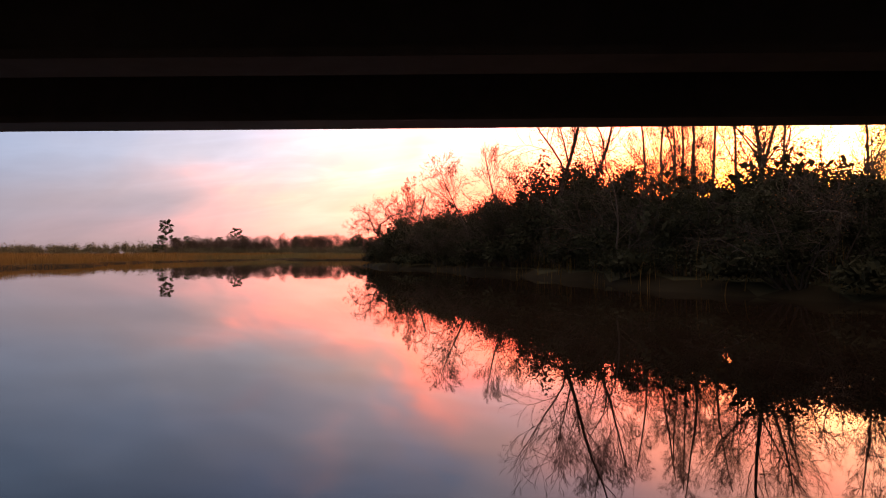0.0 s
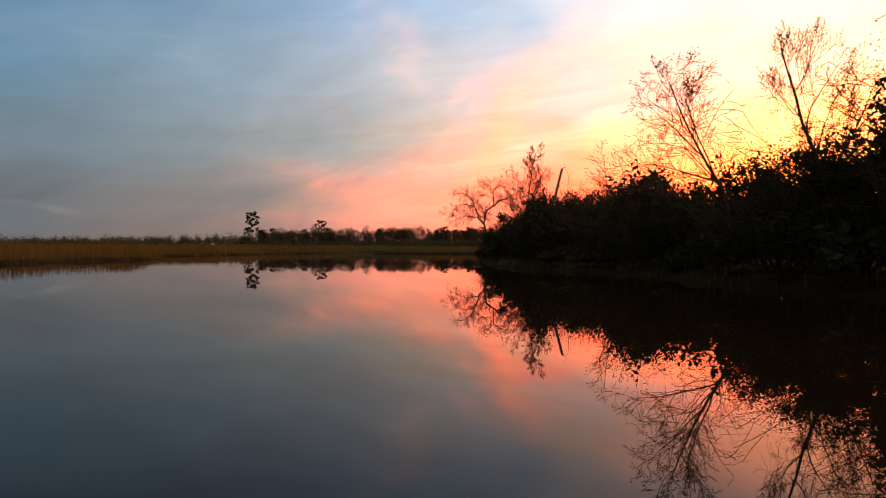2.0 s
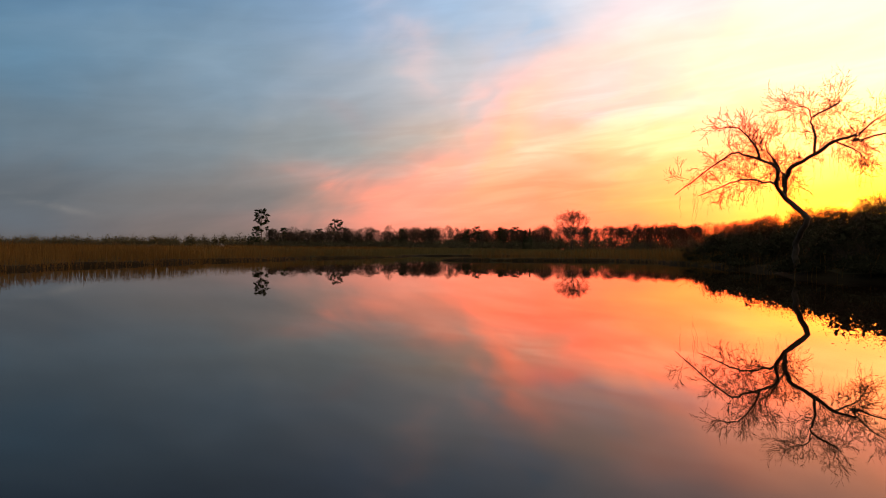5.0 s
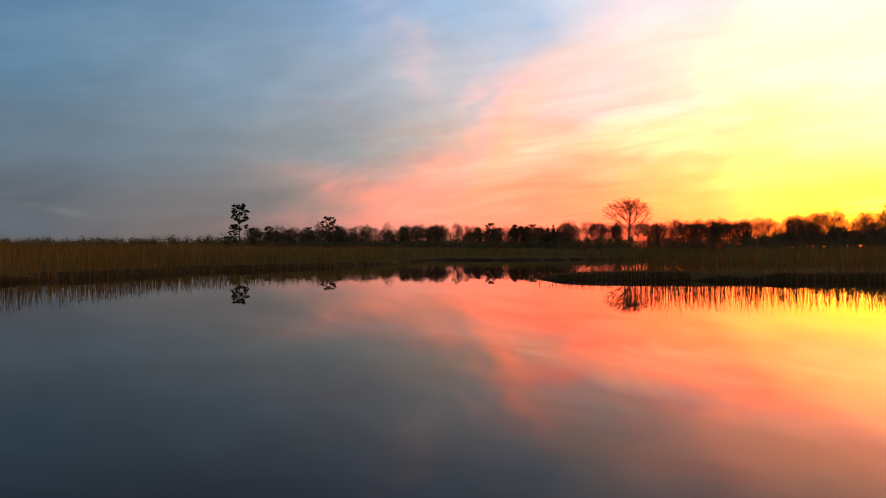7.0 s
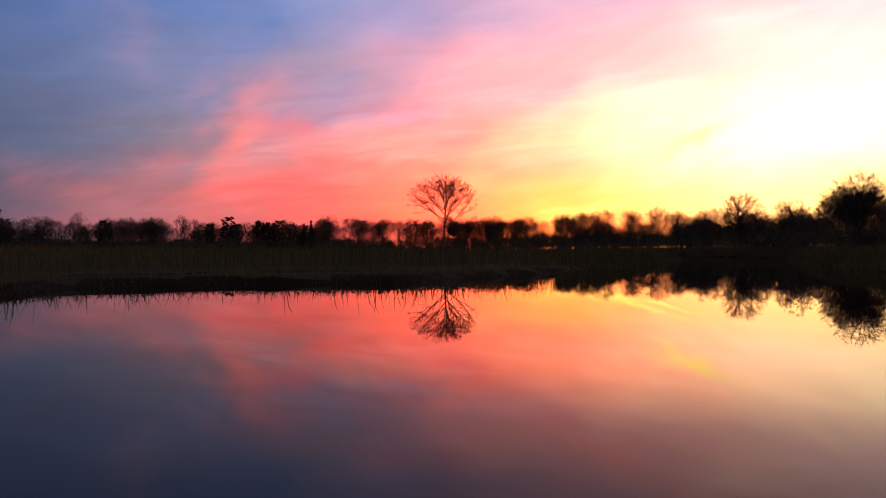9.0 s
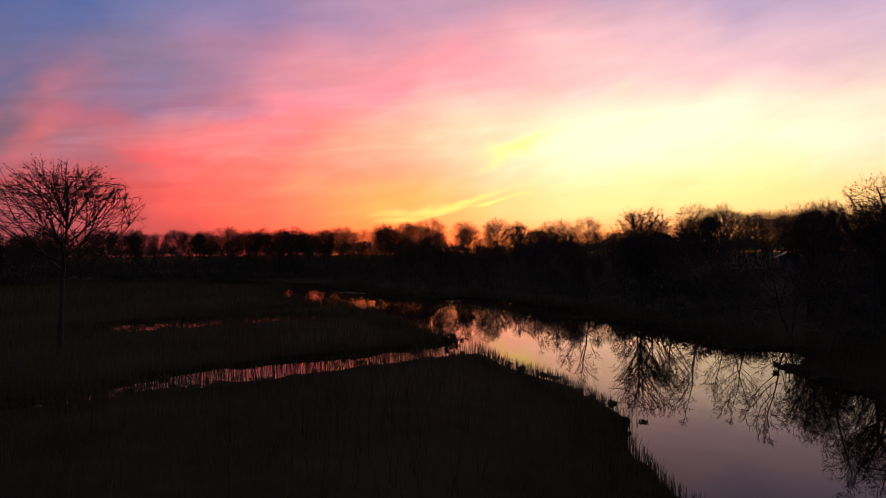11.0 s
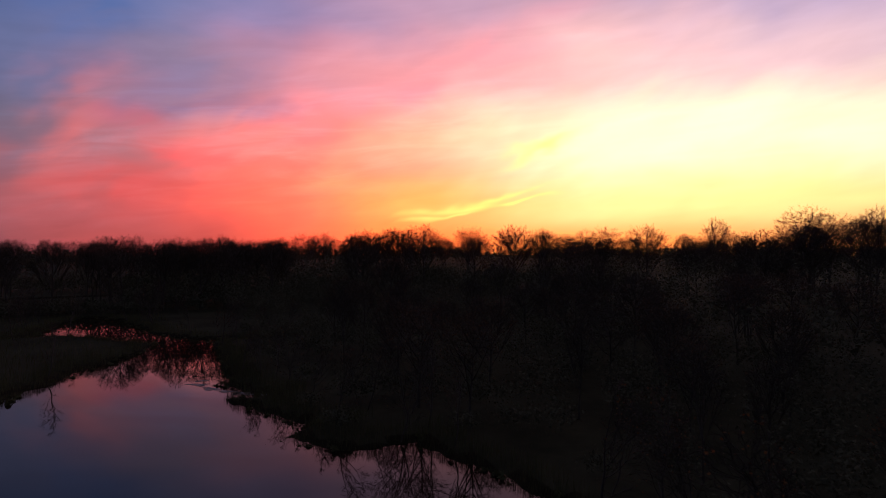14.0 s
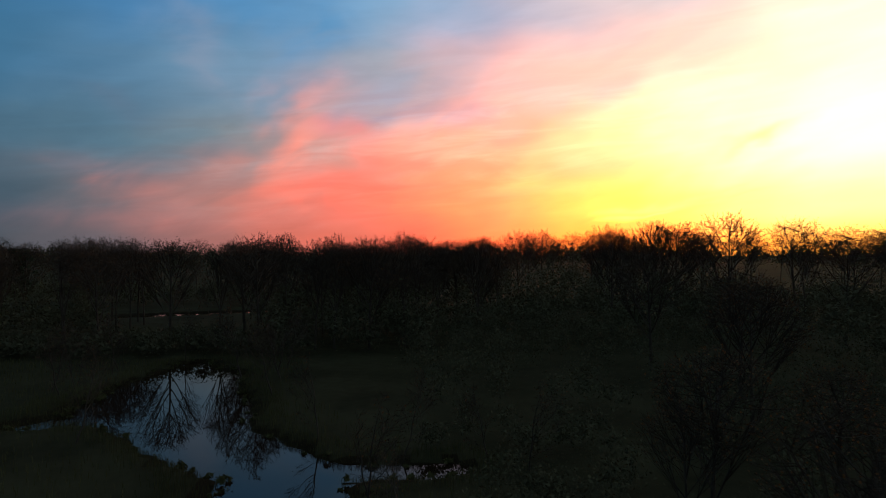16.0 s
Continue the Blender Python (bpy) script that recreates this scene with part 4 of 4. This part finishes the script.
lumps("east_undergrowth", pts, np.where(pts[:, 1] < 272, 0.62, 1.0) * rng.uniform(7.0, 10.0, len(pts)) + 4.0 * (pts[:, 0] > 100), rng.uniform(2.4, 4.2, len(pts)), 230, 0.19, 205, BRUSH, "dark bare undergrowth filling the woods east of the creek", 0.2, 1.4)
pts = fill(760, 24, 75, 232, 410, 2.5)
pts = pts[clearing(pts)]
d = shore(pts[:, 0], pts[:, 1])
lumps("brush", pts, np.clip(0.9 + 0.33 * d, 0.9, 5.6) * rng.uniform(0.7, 1.2, len(pts)), rng.uniform(1.6, 3.0, len(pts)), 460, 0.085, 203, BRUSH, "dark tangled brush beside the upper creek", 0.14, 1.5)
pts = np.stack((rng.uniform(-20, 40, 3000), rng.uniform(2, 112, 3000)), 1)
d = shore(pts[:, 0], pts[:, 1])
keep = (d > 0.3) & (d < 11) & (eastward(pts[:, 0], pts[:, 1]) > 0)
pts, d = pts[keep], d[keep]
high = np.where(d < 1.6, 0.5, 1.0) * np.where(pts[:, 1] > 76, 3.5, np.where(pts[:, 1] > 52, 5.4, np.where(pts[:, 0] > 13, np.where(pts[:, 1] < 22, 4.5, 3.9), 4.3))) * smooth(np.where(pts[:, 1] > 52, 0.32 + d / 8, 0.45 + d / 6)) + 1.3 * np.exp(-((pts[:, 0] - 7.5) ** 2 + (pts[:, 1] - 30.5) ** 2) / 16.0) + 2.6 * np.exp(-((pts[:, 0] - 11.3) ** 2 + (pts[:, 1] - 28.2) ** 2) / 7.0)
lumps("bank_brush", pts, high * rng.uniform(0.6, 1.12, len(pts)) * (1 + 0.22 * np.sin(pts[:, 0] * 0.9 + 1.3) * np.sin(pts[:, 1] * 0.55)), rng.uniform(0.8, 1.6, len(pts)), 620, 0.045, 204, VINE_LEAF, "dark tangled vines and brush on the creek bank", 0.4, 3.0)
pts = np.concatenate((fill(1100, -900, 900, 570, 900), fill(500, 205, 700, 150, 560), fill(700, -1500, -330, 560, 1100)))
lumps("far_woods", pts, rng.uniform(13, 20, len(pts)) * np.where(pts[:, 0] < -330, 0.95, 1.0), rng.uniform(5, 10, len(pts)), 230, 0.4, 202, BRUSH, "dark band of distant woods on the horizon", 0.3, 2.0)

# tussocks that fray the water's edge
pts = np.stack((rng.uniform(-32, 40, 9000), rng.uniform(228, 398, 9000)), 1)
d = shore(pts[:, 0], pts[:, 1])
pts = pts[(d > -0.55) & (d < 0.35)]
lumps("edge_tussocks", pts, rng.uniform(0.25, 0.6, len(pts)), rng.uniform(0.2, 0.55, len(pts)), 40, 0.09, 206, DIM_GRASS, "ragged dark tussocks along the water's edge", 0.2, 2.0)


# thin mats of floating leaves and scum drifted against the bank
def floating_mat(seed, x, y, wide, turn):
    rng = np.random.default_rng(seed)
    ring = 22
    bm = bmesh.new()
    verts = []
    for k in range(ring):
        w = 2 * math.pi * k / ring
        r = wide * (1 + 0.35 * math.sin(3 * w + seed) + 0.25 * math.sin(7 * w + 2 * seed) + rng.normal() * 0.14)
        verts.append(bm.verts.new((math.cos(w) * r, math.sin(w) * r * 0.42, 0.0)))
    face = bm.faces.new(verts)
    up = bmesh.ops.extrude_face_region(bm, geom=[face])
    bmesh.ops.translate(bm, verts=[g for g in up["geom"] if isinstance(g, bmesh.types.BMVert)], vec=(0, 0, 0.012))
    mat_thing = new("floating_mat")
    part("leaf_layer", bm, SCUM, mat_thing)
    mat_thing.location, mat_thing.rotation_euler = (x, y, 0.002), (0, 0, radians(turn))
    return tagged(mat_thing, "thin grey mat of floating leaves on still water", "debris", "floating mats by the bank")


for k, (x, y, wide, turn) in enumerate(((16.6, 324.6, 0.9, -40), (17.6, 322.4, 1.1, -55), (18.8, 320.6, 0.8, -30), (20.2, 319.0, 1.2, -45), (21.6, 318.0, 0.8, -20), (17.0, 326.5, 0.5, 10),
                                        (19.4, 319.4, 0.5, 60), (26.5, 300.5, 0.6, -50), (8.6, 288.0, 0.35, 20), (5.5, 255.6, 0.4, 70), (4.9, 256.6, 0.25, 10), (-2.5, 292.0, 0.4, 30))):
    floating_mat(300 + k, x, y, wide, turn)

# ---- the bridge over the creek ----
bridge = new("bridge")
bridge.location, bridge.rotation_euler = (7.0, 1.5, -0.025), (0, 0, radians(4.6))
part("deck", box(bmesh.new(), -42, 42, -9.5, 0.0, 2.75, 3.05, 0.02), CONCRETE, bridge)
for y in (-0.28, -2.2, -4.2, -6.2, -8.2, -9.22):
    bm = bmesh.new()
    box(bm, -42, 42, y - 0.22, y + 0.22, 2.24, 2.30, 0.008)
    box(bm, -42, 42, y - 0.05, y + 0.05, 2.30, 2.70)
    box(bm, -42, 42, y - 0.22, y + 0.22, 2.70, 2.75)
    part("girder", bm, STEEL, bridge, "dark painted steel girder")
for x in (-38, -22, 22, 38):
    bm = bmesh.new()
    box(bm, x - 0.45, x + 0.45, -9.2, -0.3, 1.85, 2.24, 0.02)
    part("pier_cap", bm, CONCRETE, bridge)
    for y in (-8.0, -4.75, -1.5):
        bm = bmesh.new()
        bmesh.ops.create_cone(bm, cap_ends=True, segments=16, radius1=0.24, radius2=0.24, depth=3.85, matrix=Matrix.Translation((x, y, -0.08)))
        part("pile", bm, CONCRETE, bridge)
for y in (-9.3, -0.2):
    part("kerb", box(bmesh.new(), -42, 42, y - 0.18, y + 0.18, 3.05, 3.3, 0.02), CONCRETE, bridge)
    part("rail", box(bmesh.new(), -42, 42, y - 0.05, y + 0.05, 3.85, 3.97, 0.01), STEEL, bridge)
    for x in range(-41, 42, 3):
        part("post", box(bmesh.new(), x - 0.06, x + 0.06, y - 0.06, y + 0.06, 3.3, 3.85), STEEL, bridge)
tagged(bridge, "low steel girder bridge with concrete deck over the creek", "bridge")

# ---- the cabin on posts ----
cabin = new("cabin")
cabin.location, cabin.rotation_euler = (86.5, 287.5, float(ground_z(86.5, 287.5))), (0, 0, radians(-46))
FLOOR = 1.3
for x in (-1.5, 1.5):
    for y in (-4.0, -1.6, 0.9, 3.4):
        part("post", box(bmesh.new(), x - 0.08, x + 0.08, y - 0.08, y + 0.08, -0.3, FLOOR), WOOD, cabin)
for k in range(12):
    part("plank", box(bmesh.new(), -1.7, 1.7, -4.2 + k * 0.2, -4.02 + k * 0.2, FLOOR, FLOOR + 0.05, 0.006), WOOD, cabin, "pale weathered deck plank")
part("floor_slab", box(bmesh.new(), -1.6, 1.6, -1.8, 3.6, FLOOR - 0.12, FLOOR + 0.04), WOOD, cabin)
bm = bmesh.new()
for a, b in (((-1.6, -1.8), (-1.5, 3.6)), ((1.5, -1.8), (1.6, 3.6)), ((-1.5, 3.5), (1.5, 3.6)), ((-1.5, -1.8), (-0.55, -1.7)), ((0.35, -1.8), (1.5, -1.7))):
    box(bm, a[0], b[0], a[1], b[1], FLOOR + 0.04, FLOOR + 2.3)
box(bm, -0.55, 0.35, -1.8, -1.7, FLOOR + 2.05, FLOOR + 2.3)
for y in (-1.8, 3.5):
    base = [bm.verts.new((x, y + dy, z)) for dy in (0, 0.1) for x, z in ((-1.6, FLOOR + 2.3), (1.6, FLOOR + 2.3), (0, FLOOR + 3.2))]
    for f in ((0, 1, 2), (5, 4, 3), (0, 3, 4, 1), (1, 4, 5, 2), (2, 5, 3, 0)):
        bm.faces.new([base[i] for i in f])
part("wall", bm, SIDING, cabin, "pale blue-grey board wall")
part("door", box(bmesh.new(), -0.53, 0.33, -1.77, -1.72, FLOOR + 0.05, FLOOR + 2.04, 0.006), WOOD, cabin)
for side in (-1, 1):
    bm = bmesh.new()
    vs = [bm.verts.new((side * x, y, z)) for y in (-2.3, 3.9) for x, z in ((0.0, FLOOR + 3.24), (1.95, FLOOR + 2.14), (1.95, FLOOR + 2.19), (0.0, FLOOR + 3.3))]
    for f in ((0, 1, 2, 3), (7, 6, 5, 4), (0, 4, 5, 1), (1, 5, 6, 2), (2, 6, 7, 3), (3, 7, 4, 0)):
        bm.faces.new([vs[i] for i in f])
    part("roof_panel", bm, ROOF, cabin, "dull sheet-metal roof")
for k in range(5):
    part("step", box(bmesh.new(), -0.5, 0.5, -4.5 - k * 0.26, -4.22 - k * 0.26, FLOOR - 0.2 - k * 0.24, FLOOR - 0.15 - k * 0.24), WOOD, cabin)
tagged(cabin, "small raised cabin with metal roof and plank deck", "cabin")
